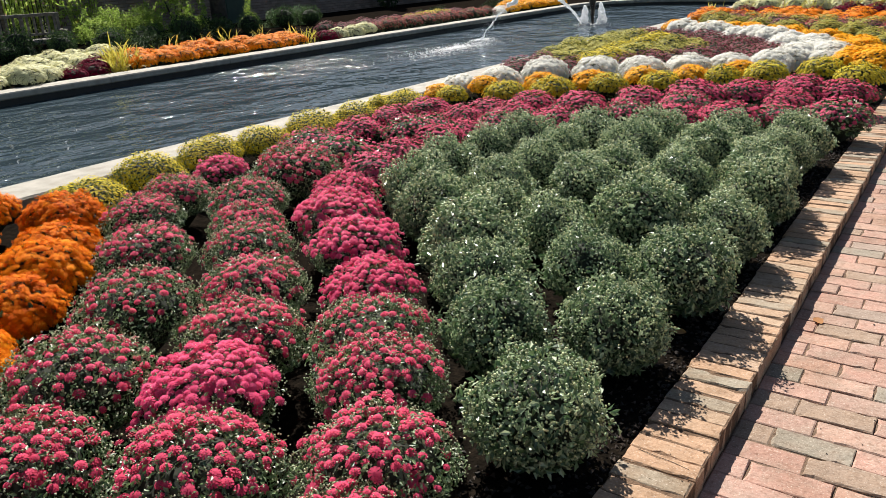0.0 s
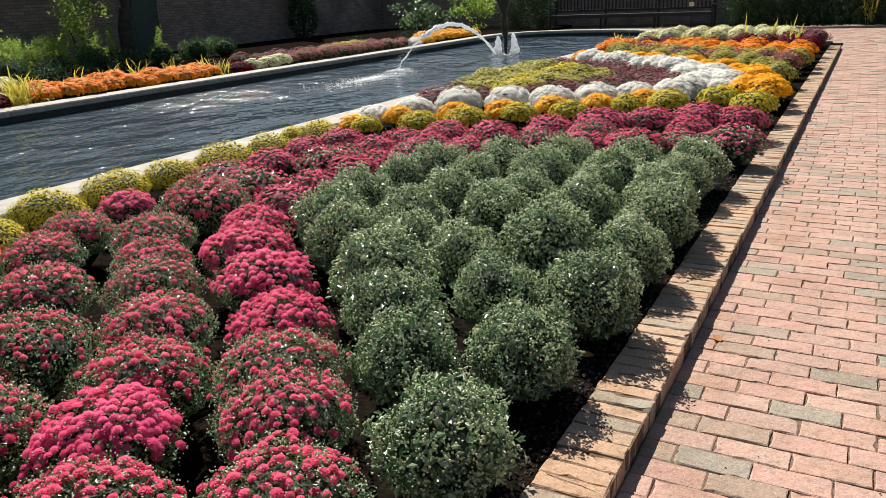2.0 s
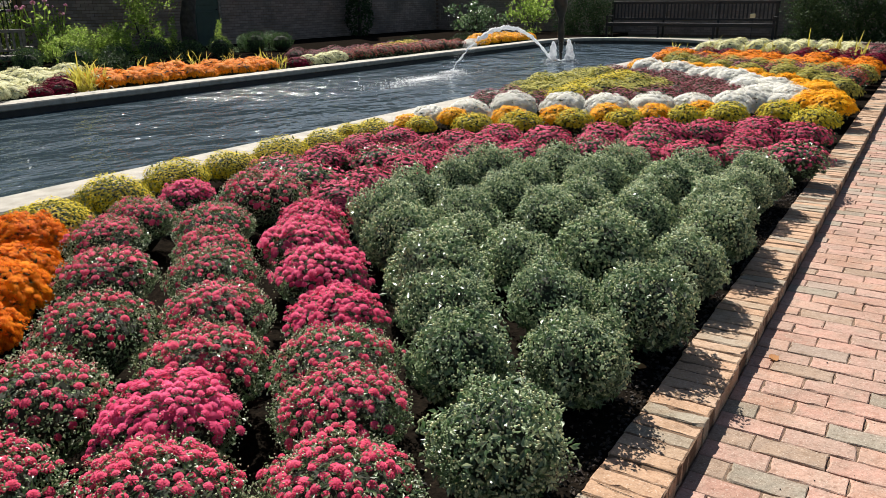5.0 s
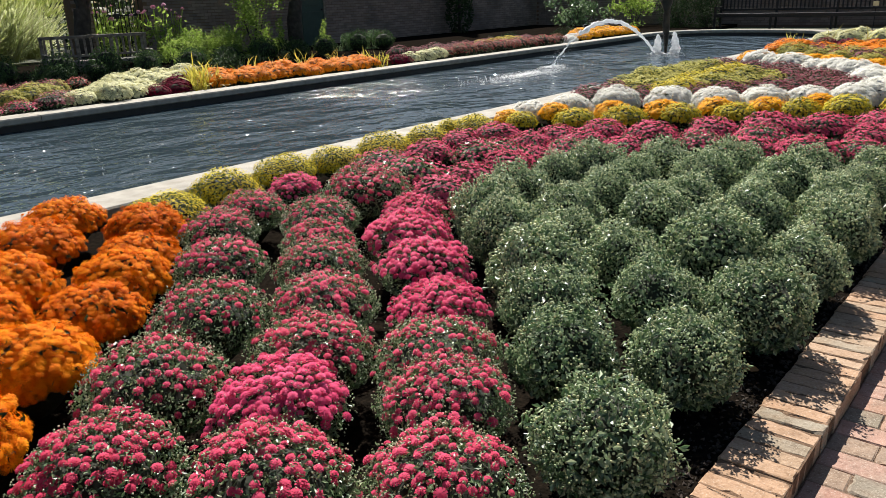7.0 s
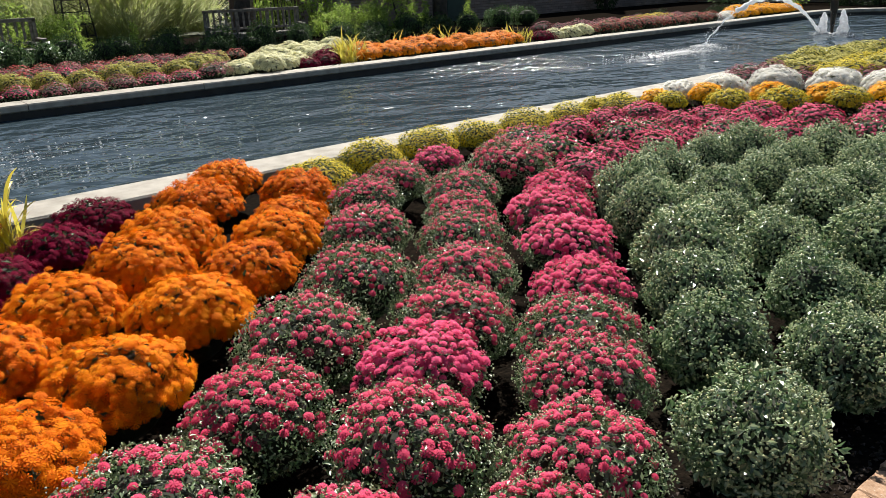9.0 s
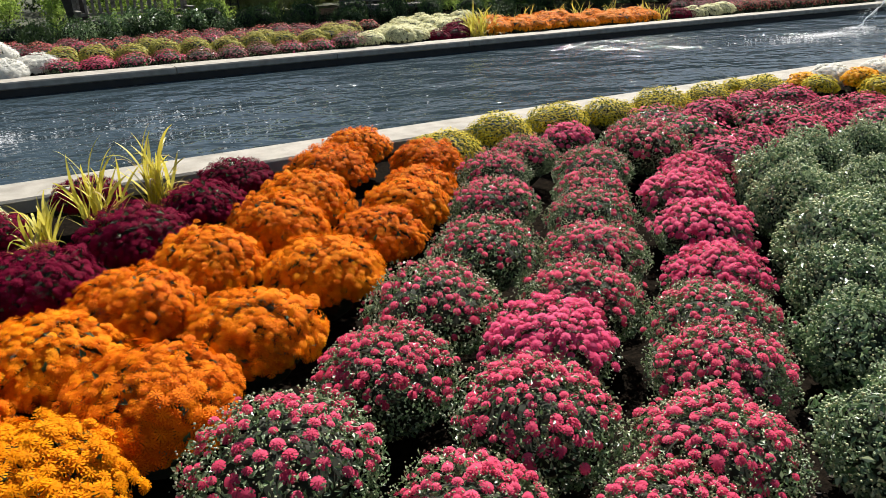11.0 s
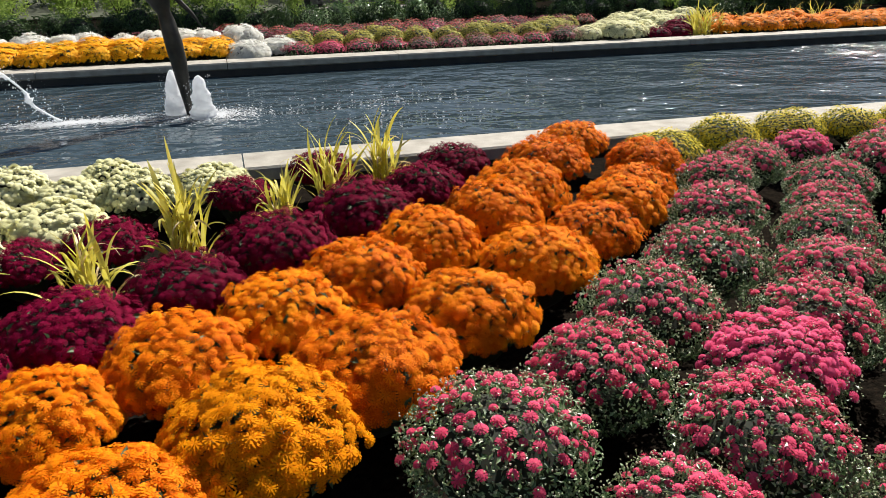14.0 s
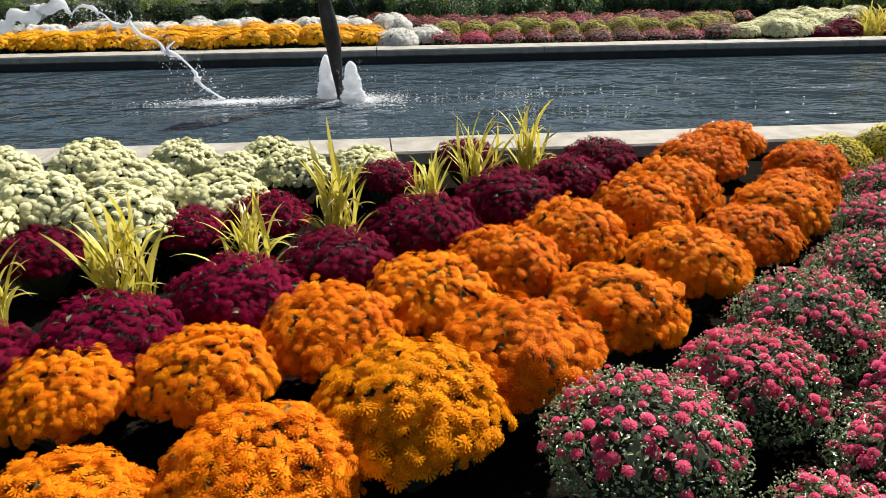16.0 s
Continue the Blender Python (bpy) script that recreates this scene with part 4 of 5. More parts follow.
def strew(first, spots, seed):
    rng = random.Random(seed)
    for i, (x, y, s) in enumerate(spots):
        ob = first if i == 0 else copy_thing(first, pose(0, 0, 0))
        ob.matrix_basis = Matrix.LocRotScale((x, y, 0.035), Euler((0, 0, rng.uniform(0, 6.28))), (s, s, s * rng.uniform(0.85, 1.15)))


def mound_kind(seed, radius, rise, leaf_size, count, mat, label):
    """A close-clipped rounded shrub."""
    rng = np.random.default_rng(seed)
    lumps = []
    for _ in range(20):
        d = rng.normal(size=3)
        d[2] = abs(d[2])
        lumps.append((d / np.linalg.norm(d), rng.uniform(-0.15, 0.12), 20))
    p, nrm, s = dome_points(count, rng, -0.5, radius, rise, rise * 0.8, lumps)
    p *= 1 + rng.uniform(-0.2, 0.06, (count, 1))
    p[:, 2] = np.maximum(p[:, 2], 0.02)
    ob = tagged(new("shrub"), label, "shrub", label)
    part("foliage", mesh_of("foliage", *scatter(LEAF_SHAPE, p, frames_for(nrm + rng.normal(0, 0.7, nrm.shape), rng), leaf_size * rng.uniform(0.7, 1.3, count)), mat), ob)
    # dark filler ball: shade within the clipped leaves, put into the colour
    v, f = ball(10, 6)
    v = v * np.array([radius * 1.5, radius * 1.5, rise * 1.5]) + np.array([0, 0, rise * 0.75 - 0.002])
    part("branch_core", mesh_of("branch_core", v, f, CORE_SHADE), ob)
    return ob


box = mound_kind(1, 0.3, 0.27, 0.046, 800, BOXWOOD, "dark rounded boxwood shrub")
strew(box, [(-13.3 + 0.12 * math.sin(i * 2.1) - (0.6 if i % 2 else 0), -8.0 + i * 0.46, 0.85 + 0.12 * math.sin(i * 3.3)) for i in range(50)], 3)
low = shrub_kind(6, (0.5, 0.5, 0.26), 0.06, 620, SHRUB, "low grey-green edging plant", "shrub")
strew(low, [(-12.6 + 0.35 * math.sin(i * 1.3), -6.0 + i * 0.93, 0.9 + 0.25 * math.sin(i * 2.9)) for i in range(20)] + [(-10.8 - 0.3 * (i % 3), 15.5 + i * 0.9, 0.6 + 0.1 * math.sin(i * 1.7)) for i in range(6)], 13)
mid = shrub_kind(2, (0.9, 0.9, 0.85), 0.08, 2200, BRIGHT_LEAF, "sunlit green perennial shrub", "shrub")
strew(mid, [(-17.6 + 0.9 * math.sin(i * 1.7), -9 + i * 0.95, 0.9 + 0.25 * math.sin(i * 2.3)) for i in range(13)], 4)
bushy = shrub_kind(21, (1.0, 1.25, 0.85), 0.062, 3000, BRIGHT_LEAF, "loose sunlit yellow-green bush with uneven shoots", "shrub", k=34, spread=0.27, clump=(0.05, 0.2))
strew(bushy, [(-15.2, 9.75, 0.95), (-15.2, 10.6, 0.85), (-17.9, 4.2, 1.0)], 15)
small_tree = shrub_kind(22, (0.95, 0.95, 1.35), 0.075, 1900, BRIGHT_LEAF, "young leafy green shrub taller than its neighbours", "shrub", k=22, spread=0.26, clump=(0.08, 0.24))
strew(small_tree, [(-15.3, 11.7, 1.0)], 16)
upright = shrub_kind(23, (0.42, 0.42, 0.55), 0.06, 700, BRIGHT_LEAF, "low upright green perennial in sun", "shrub", k=16, spread=0.27, clump=(0.06, 0.26))
strew(upright, [(-14.5 + 0.12 * math.sin(i * 2.7), 8.9 + i * 0.42, 0.85 + 0.15 * math.sin(i * 1.9)) for i in range(8)] + [(-14.9, 13.6, 0.8)]
      + [(-14.5 + 0.2 * math.sin(i * 2.1), -7.5 + i * 0.95, 0.75 + 0.15 * math.sin(i * 1.7)) for i in range(14)], 17)
variegated = shrub_kind(24, (0.75, 0.75, 0.42), 0.07, 900, LEAF_SAGE, "pale grey-green leafy perennial catching the sun", "shrub", k=16, spread=0.27, clump=(0.06, 0.26))
strew(variegated, [(-13.3, 2.0, 1.0), (-13.3, 2.85, 0.95), (-13.2, 5.9, 0.6), (-14.3, 25.3, 2.1)], 18)
broad = shrub_kind(25, (1.5, 1.2, 1.15), 0.13, 900, BRIGHT_LEAF, "broad-leaved shrub catching the sun before the dark wall", "shrub", k=18, spread=0.27, clump=(0.08, 0.26))
strew(broad, [(-11.9, 25.2, 1.0)], 19)
tall = shrub_kind(3, (2.2, 2.2, 2.4), 0.18, 1800, SHRUB, "tall dark green evergreen shrub", "shrub")
strew(tall, [(-26 + 0.8 * math.sin(i * 2.7), -16 + i * 1.9, 1.1 + 0.2 * math.sin(i * 1.9)) for i in range(20)], 5)
pale = shrub_kind(7, (0.42, 0.42, 0.4), 0.045, 900, LEAF_SAGE, "small grey-green rounded perennial", "shrub")
strew(pale, [(-13.9, 13.5, 0.9), (-13.7, 14.1, 1.0), (-12.9, 9.0, 0.6), (-12.8, 10.6, 0.6), (-12.7, 3.4, 0.8), (-12.9, 1.2, 0.8), (-12.6, -2.2, 0.7)], 14)


def pale_grass(x, y, height, count, seed, mat, label):
    """A tall clump of fine arching blades with feathery tops."""
    rng = np.random.default_rng(seed)
    n = 6
    vs, fs = [], []
    for i in range(n + 1):
        t = i / n
        w = 0.0036 * (1 - t * t) + 0.001
        vs += [(0.32 * t * t, -w, t * (1 - 0.14 * t)), (0.32 * t * t, w, t * (1 - 0.14 * t))]
    for i in range(n):
        fs.append((2 * i, 2 * i + 1, 2 * i + 3, 2 * i + 2))
    lean = rng.normal(0, 0.36, (count, 3)) + np.array([0, 0, 1.0])
    foot = rng.normal(0, 0.14, (count, 3)) * np.array([1, 1, 0])
    ob = tagged(new("ornamental_grass"), label, "grass plant", "tall pale grasses")
    ob.location = (x, y, 0.03)
    tagged(part("blades", mesh_of("blades", *scatter((np.array(vs), np.array(fs)), foot, frames_for(lean, rng), height * rng.uniform(0.6, 1.1, count)), mat), ob), kind="stuff")
    tips = foot + lean / np.linalg.norm(lean, axis=1, keepdims=True) * height * rng.uniform(0.8, 1.1, (count, 1)) + rng.normal(0, 0.08, (count, 3))
    tips = tips[: count // 2]
    tagged(part("plumes", mesh_of("plumes", *scatter(bead(3.5), tips, frames_for(lean[: len(tips)], rng), rng.uniform(0.03, 0.06, len(tips))), PALE_GRASS), ob), kind="stuff")


for i, (x, y, h) in enumerate([(-21.6, 4.6, 1.9), (-22.3, 5.9, 2.1), (-22.4, 7.4, 2.1), (-19.6, 5.2, 1.5), (-20.4, 6.2, 1.9), (-19.9, 7.0, 1.8), (-18.9, 6.3, 1.2), (-20.3, 7.9, 1.9), (-21.0, 8.8, 1.7)]):
    pale_grass(x, y, h, 1300, 70 + i, PALE_GRASS, "tall pale ornamental grass clump in sunlight")


def tree(x, y, height, crown, seed):
    rng = np.random.default_rng(seed)
    ob = tagged(new("tree"), "shade tree with dark bark and dense leaves", "tree", "garden trees")
    ob.location = (x, y, -0.05)
    vs, fs = [], []

    def limb(a, b, wa, wb, n=8):
        a, b = Vector(a), Vector(b)
        k = len(vs)
        mid = a.lerp(b, 0.5) + Vector(rng.normal(0, 0.06, 3)) * (b - a).length
        for q, w in ((a, wa), (mid, (wa + wb) / 2), (b, wb)):
            for j in range(n):
                vs.append((q.x + w * math.cos(j * 6.283 / n), q.y + w * math.sin(j * 6.283 / n), q.z))
        for r in range(2):
            for j in range(n):
                fs.append((k + r * n + j, k + r * n + (j + 1) % n, k + (r + 1) * n + (j + 1) % n, k + (r + 1) * n + j))

    limb((0, 0, 0), (0, 0, 0.25), 0.3, 0.2)
    limb((0, 0, 0.25), (0.05, 0.05, 1.3), 0.2, 0.17)
    for i in range(6):
        a = i * 1.05 + rng.uniform(-0.3, 0.3)
        limb((0.05, 0.05, 1.1 + 0.1 * i), (math.cos(a) * crown * 0.6, math.sin(a) * crown * 0.6, height * 0.72 + rng.uniform(-0.4, 0.5)), 0.11, 0.03, 6)
    part("trunk", mesh_of("trunk", vs, fs, BARK, True), ob)
    k, count = 12, 2600
    centres = rng.normal(0, 0.42, (k, 3)) * np.array([crown, crown, height * 0.25]) + np.array([0, 0, height * 0.72])
    centres[:, 2] = np.maximum(centres[:, 2], 2.6)
    which = rng.integers(0, k, count)
    d = rng.normal(size=(count, 3))
    d /= np.linalg.norm(d, axis=1, keepdims=True)
    p = centres[which] + d * crown * 0.42 * rng.uniform(0.5, 1.0, (count, 1))
    p[:, 2] = np.maximum(p[:, 2], 2.0)
    part("crown", mesh_of("crown", *scatter(LEAF_SHAPE, p, frames_for(d + rng.normal(0, 0.6, d.shape), rng), rng.uniform(0.14, 0.28, count)), SHRUB), ob)


for i, (x, y, h, c) in enumerate([(-16.35, 8.02, 6.0, 2.0), (-15.6, 13.25, 5.5, 1.8), (-15.7, 1.6, 6.0, 2.0), (-22.5, 14.5, 6.5, 2.2), (-19.5, -5.0, 6.0, 2.0)]):
    tree(x, y, h, c, 40 + i)


def brick_wall(name, length, height, m, thick=0.35):
    """A wall along its own x from 0, its face at y = 0, laid in courses."""
    ob = tagged(new(name, box_mesh(name, 0, 0.012, -0.058, length, thick, height, MORTAR, 0)), "old brick garden wall in the shade", "wall", kind="structure")
    ob.matrix_basis = m
    vs, fs = [], []
    step = 0.215
    for r in range(int(min(height, 3.0) / 0.075)):
        for i in range(int(length / step)):
            a = i * step + (step / 2 if r % 2 else 0)
            b, z = min(a + step - 0.012, length), r * 0.075
            k = len(vs)
            vs += [(a, 0, z), (b, 0, z), (b, 0, z + 0.064), (a, 0, z + 0.064), (a, 0.02, z), (b, 0.02, z), (b, 0.02, z + 0.064), (a, 0.02, z + 0.064)]
            fs += [(k, k + 1, k + 2, k + 3), (k + 3, k + 2, k + 6, k + 7), (k + 4, k, k + 3, k + 7), (k + 1, k + 5, k + 6, k + 2), (k + 4, k + 5, k + 1, k)]
    tagged(part("brickwork", mesh_of("brickwork", vs, fs, WALL_BRICK), ob), kind="stuff")
    part("wall_cap", box_mesh("wall_cap", -0.05, -0.05, height, length + 0.05, thick + 0.05, height + 0.09, STONE, 0.01), ob)
    return ob


def columnar_evergreen(x, y, height, reach, seed):
    """A narrow dark evergreen that tapers to a point."""
    rng = np.random.default_rng(seed)
    ob = tagged(new("columnar_evergreen"), "narrow dark evergreen standing against the brick wall", "shrub")
    ob.location = (x, y, 0.0)
    count = 2600
    t, a = rng.random(count) ** 0.8, rng.uniform(0, 6.283, count)
    r = reach * (1 - t) ** 0.7 * (0.85 + 0.25 * rng.random(count)) * np.minimum(1, 4 * t + 0.4)
    p = np.stack([r * np.cos(a), r * np.sin(a), 0.06 + height * t], 1)
    out = np.stack([np.cos(a), np.sin(a), np.full(count, 0.5)], 1) + rng.normal(0, 0.4, (count, 3))
    part("foliage", mesh_of("foliage", *scatter(LEAF_SHAPE, p, frames_for(out, rng), rng.uniform(0.08, 0.16, count)), SHRUB), ob)
    part("trunk", mesh_of("trunk", *tube([(0, 0, -0.05), (0, 0, height * 0.8)], [0.07, 0.02], 8), BARK), ob)


columnar_evergreen(-16.2, 20.9, 3.2, 0.5, 51)

brick_wall("wall_north", 23.4, 1.2, pose(-16.8, 26.6, 0))
brick_wall("wall_west", 17.2, 2.3, pose(-16.8, 9.78, 0, 0, 0, 90))
brick_wall("wall_pier", 0.45, 2.3, pose(-16.8, 8.1, 0, 0, 0, 90))


def iron_gate(x, y0, y1):
    """A tall barred gate between the wall and its pier."""
    ob = tagged(new("garden_gate"), "tall black iron barred gate in the brick wall", "gate", kind="structure")
    ob.location = (x, y0, 0)
    w, count = y1 - y0, 13
    for z in (0.12, 1.05, 2.15):
        part("gate_rail", box_mesh("gate_rail", -0.02, 0, z, 0.02, w, z + 0.045, IRON, 0.004), ob)
    bar = box_mesh("gate_bar", -0.01, -0.01, -0.055, 0.01, 0.01, 2.35, IRON, 0.003)
    for i in range(count):
        part("gate_bar", bar, ob).location.y = 0.02 + (w - 0.04) * i / (count - 1)
    part("latch", box_mesh("latch", -0.035, w / 2 - 0.05, 1.0, 0.035, w / 2 + 0.05, 1.12, IRON, 0.006), ob)


iron_gate(-16.95, 8.57, 9.76)
door = tagged(new("garden_door"), "dark green panelled door with a pale frame in the brick wall", "door", kind="structure")
door.matrix_basis = pose(-16.76, 14.32, 0, 0, 0, 90)
leaf = part("door_leaf", box_mesh("door_leaf", 0, -0.05, -0.05, 0.95, -0.005, 2.05, material("dark_green_paint", ((0.02, 0.05, 0.04), (0.03, 0.07, 0.055)), rough=0.5, scale=5), 0.004), door)
for a, b in ((-0.08, 0.0), (0.95, 1.03)):
    part("door_frame", box_mesh("door_frame", a, -0.08, -0.05, b, -0.005, 2.1, OLD_WOOD, 0.006), door)
for z in (0.15, 1.1):
    part("door_panel", box_mesh("door_panel", 0.14, -0.062, z, 0.81, -0.051, z + 0.8, material("door_panel_paint", ((0.018, 0.045, 0.035), (0.03, 0.065, 0.05)), rough=0.5, scale=5), 0.01), leaf)
part("door_knob", from_bm("door_knob", box_bm(bmesh.new(), 0.85, -0.11, 0.98, 0.89, -0.051, 1.02, 0.012), IRON), leaf, "small black iron knob")


def obelisk(x, y):
    """A slender black iron plant tower of uprights, hoops and crossing rods."""
    ob = tagged(new("garden_obelisk"), "black iron garden obelisk beside the pale grasses", "obelisk")
    ob.location = (x, y, 0.0)
    high, foot, top = 2.6, 0.34, 0.16
    corners = [(1, 1), (-1, 1), (-1, -1), (1, -1)]

    def rod(name, a, b, w):
        a, b = Vector(a), Vector(b)
        d = b - a
        bm = box_bm(bmesh.new(), -w, -w, 0, w, w, d.length)
        me = from_bm(name, bm, IRON)
        me.transform(Matrix.Translation(a) @ d.to_track_quat("Z", "Y").to_matrix().to_4x4())
        part(name, me, ob)

    def at(c, z):
        r = foot + (top - foot) * z / high
        return (c[0] * r, c[1] * r, z)

    for c in corners:
        rod("upright", at(c, -0.05), at(c, high), 0.014)
    for i in range(4):
        c, d = corners[i], corners[(i + 1) % 4]
        for k in range(9):
            z0, z1 = 0.25 + k * 0.26, 0.25 + (k + 1) * 0.26
            rod("hoop", at(c, z0), at(d, z0), 0.008)
            rod("cross_rod", at(c, z0), at(d, z1), 0.005)
            rod("cross_rod", at(d, z0), at(c, z1), 0.005)
    for c in corners:
        rod("finial_rod", at(c, high), (0, 0, high + 0.35), 0.012)


obelisk(-18.7, 5.05)


def perennial(x, y, height, seed, petal=MAUVE, word="pale pink"):
    """A tall stalked plant with loose heads."""
    rng = np.random.default_rng(seed)
    ob = tagged(new("flowering_perennial"), f"tall green stalks topped with {word} flower heads", "flowering plant", f"tall {word} perennials")
    ob.location = (x, y, 0.03)
    foot = rng.normal(0, 0.08, (6, 3)) * np.array([1, 1, 0])
    tips = foot + rng.normal(0, 0.16, (6, 3)) * np.array([1, 1, 0.6]) + np.array([0, 0, height])
    for a, b in zip(foot, tips):
        a, b = Vector(a), Vector(b)
        bm = box_bm(bmesh.new(), -0.007, -0.007, -0.02, 0.007, 0.007, (b - a).length)
        me = from_bm("stalk", bm, BRIGHT_LEAF)
        me.transform(Matrix.Translation(a) @ (b - a).to_track_quat("Z", "Y").to_matrix().to_4x4())
        part("stalk", me, ob)
        head = b + Vector((0, 0, 0.01))
        part("flower_head", mesh_of("flower_head", *scatter(POMPON, np.array([head]), frames_for(rng.normal(0, 0.3, (1, 3)) + np.array([[0, 0, 1.0]]), rng), [rng.uniform(0.06, 0.11)]), petal), ob)
    p = rng.normal(0, 0.1, (160, 3)) + np.array([0, 0, 1]) * rng.uniform(0.05, height * 0.85, (160, 1))
    p[:, 2] = np.maximum(p[:, 2], 0.04)
    part("foliage", mesh_of("foliage", *scatter(LEAF_SHAPE, p, frames_for(rng.normal(size=(160, 3)), rng), rng.uniform(0.07, 0.14, 160)), BRIGHT_LEAF), ob)


for i, (x, y) in enumerate([(-15.7, 9.0), (-15.6, 9.45), (-15.8, 9.9), (-16.3, 8.6)]):
    perennial(x, y, 1.05 + 0.08 * (i % 2), 300 + i)
for i in range(14):
    perennial(-18.0 - 0.35 * (i % 3), 8.75 + 0.17 * i, 0.8 + 0.12 * (i % 4), 320 + i, WHITE if i % 4 else MAUVE, "white" if i % 4 else "pale pink")

# ---- fountains and sculptures ----


def sculpture(x, y):
    """A dark bronze figure that swells upward from a slender foot, with a thin drooping fin."""
    pts = [(0, 0, -0.05), (0, -0.005, 0.08), (0, -0.015, 0.22), (0, -0.03, 0.42), (0.005, -0.05, 0.58), (0.01, -0.075, 0.74), (0.012, -0.09, 0.82), (0.02, -0.115, 0.92), (0.03, -0.16, 1.08),
           (0.03, -0.2, 1.26), (0.03, -0.24, 1.42)]
    vs, fs = tube(pts, [0.02, 0.03, 0.046, 0.064, 0.07, 0.062, 0.052, 0.09, 0.145, 0.125, 0.015], 14)
    v2, f2 = tube([(0, -0.1, 1.06), (0, -0.02, 0.97), (0, 0.05, 0.88), (0, 0.12, 0.8), (0, 0.19, 0.685)], [0.05, 0.028, 0.02, 0.014, 0.003], 8)
    fs += [[i + len(vs) for i in f] for f in f2]
    vs += v2
    ob = tagged(new("bronze_sculpture", mesh_of("bronze_sculpture", vs, fs, BRONZE, True)), "slender dark bronze fountain sculpture rising from the water", "sculpture", "fountain sculptures")
    ob.location = (x, y, WATER_Z)


def water_jet(x, y, height, seed, width=0.1):
    rng = np.random.default_rng(seed)
    vs, fs = [], []
    n, sides = 30, 18
    wave = rng.uniform(0, 6.28, 4)
    for i in range(n + 1):
        t = i / n
        for j in range(sides):
            a = 6.283 * j / sides
            r = width * (0.62 + 0.62 * (1 - t) ** 2.0) * math.sqrt(max(0.02, 1 - t ** 6)) * (0.9 + 0.12 * math.sin(3 * a + wave[0] + 5 * t) + 0.1 * math.sin(17 * t + wave[1] + 2 * a) + 0.22 * (rng.random() - 0.5))
            vs.append((r * math.cos(a) + 0.02 * math.sin(4 * t + wave[2]), r * math.sin(a), height * t + 0.012 * rng.random()))
    for i in range(n):
        for j in range(sides):
            k = (j + 1) % sides
            fs.append((i * sides + j, i * sides + k, (i + 1) * sides + k, (i + 1) * sides + j))
    fs.append(tuple(range(n * sides, (n + 1) * sides)))
    ob = tagged(new("water_jet"), "foaming white upright water jet", "water jet", "foam jets")
    ob.location = (x, y, WATER_Z - 0.01)
    part("foam_column", mesh_of("foam_column", vs, fs, FOAM, True), ob)
    c = 220
    a, t = rng.uniform(0, 6.283, c), rng.random(c)
    r = width * (0.7 + 1.3 * rng.random(c) ** 2)
    p = np.stack([r * np.cos(a), r * np.sin(a), height * 1.05 * (1 - t ** 0.6) + 0.01], 1)
    tagged(part("spray", mesh_of("spray", *scatter(bead(), p, frames_for(rng.normal(size=(c, 3)), rng), rng.uniform(0.003, 0.011, c)), FOAM, True), ob), kind="stuff")


def foam_glint_patch(x, y, sx, sy, count, seed):
    rng = np.random.default_rng(seed)
    p = rng.normal(0, 0.42, (count, 3)) * rng.uniform(0.1, 1.0, (count, 1)) * np.array([sx, sy, 0]) + np.array([x, y, WATER_Z + 0.002])
    v, f = bead(0.22)
    lump = v[:4], f[:3]
    ob = tagged(new("foam", mesh_of("foam", *scatter(lump, p, frames_for(np.tile([[0, 0, 1.0]], (count, 1)), rng), 0.005 + 0.026 * rng.random(count) ** 2.5), FOAM, True)),
                "white flecks on the pool, as foam near the falls and as stand-in glints", "foam", kind="stuff")
    return ob


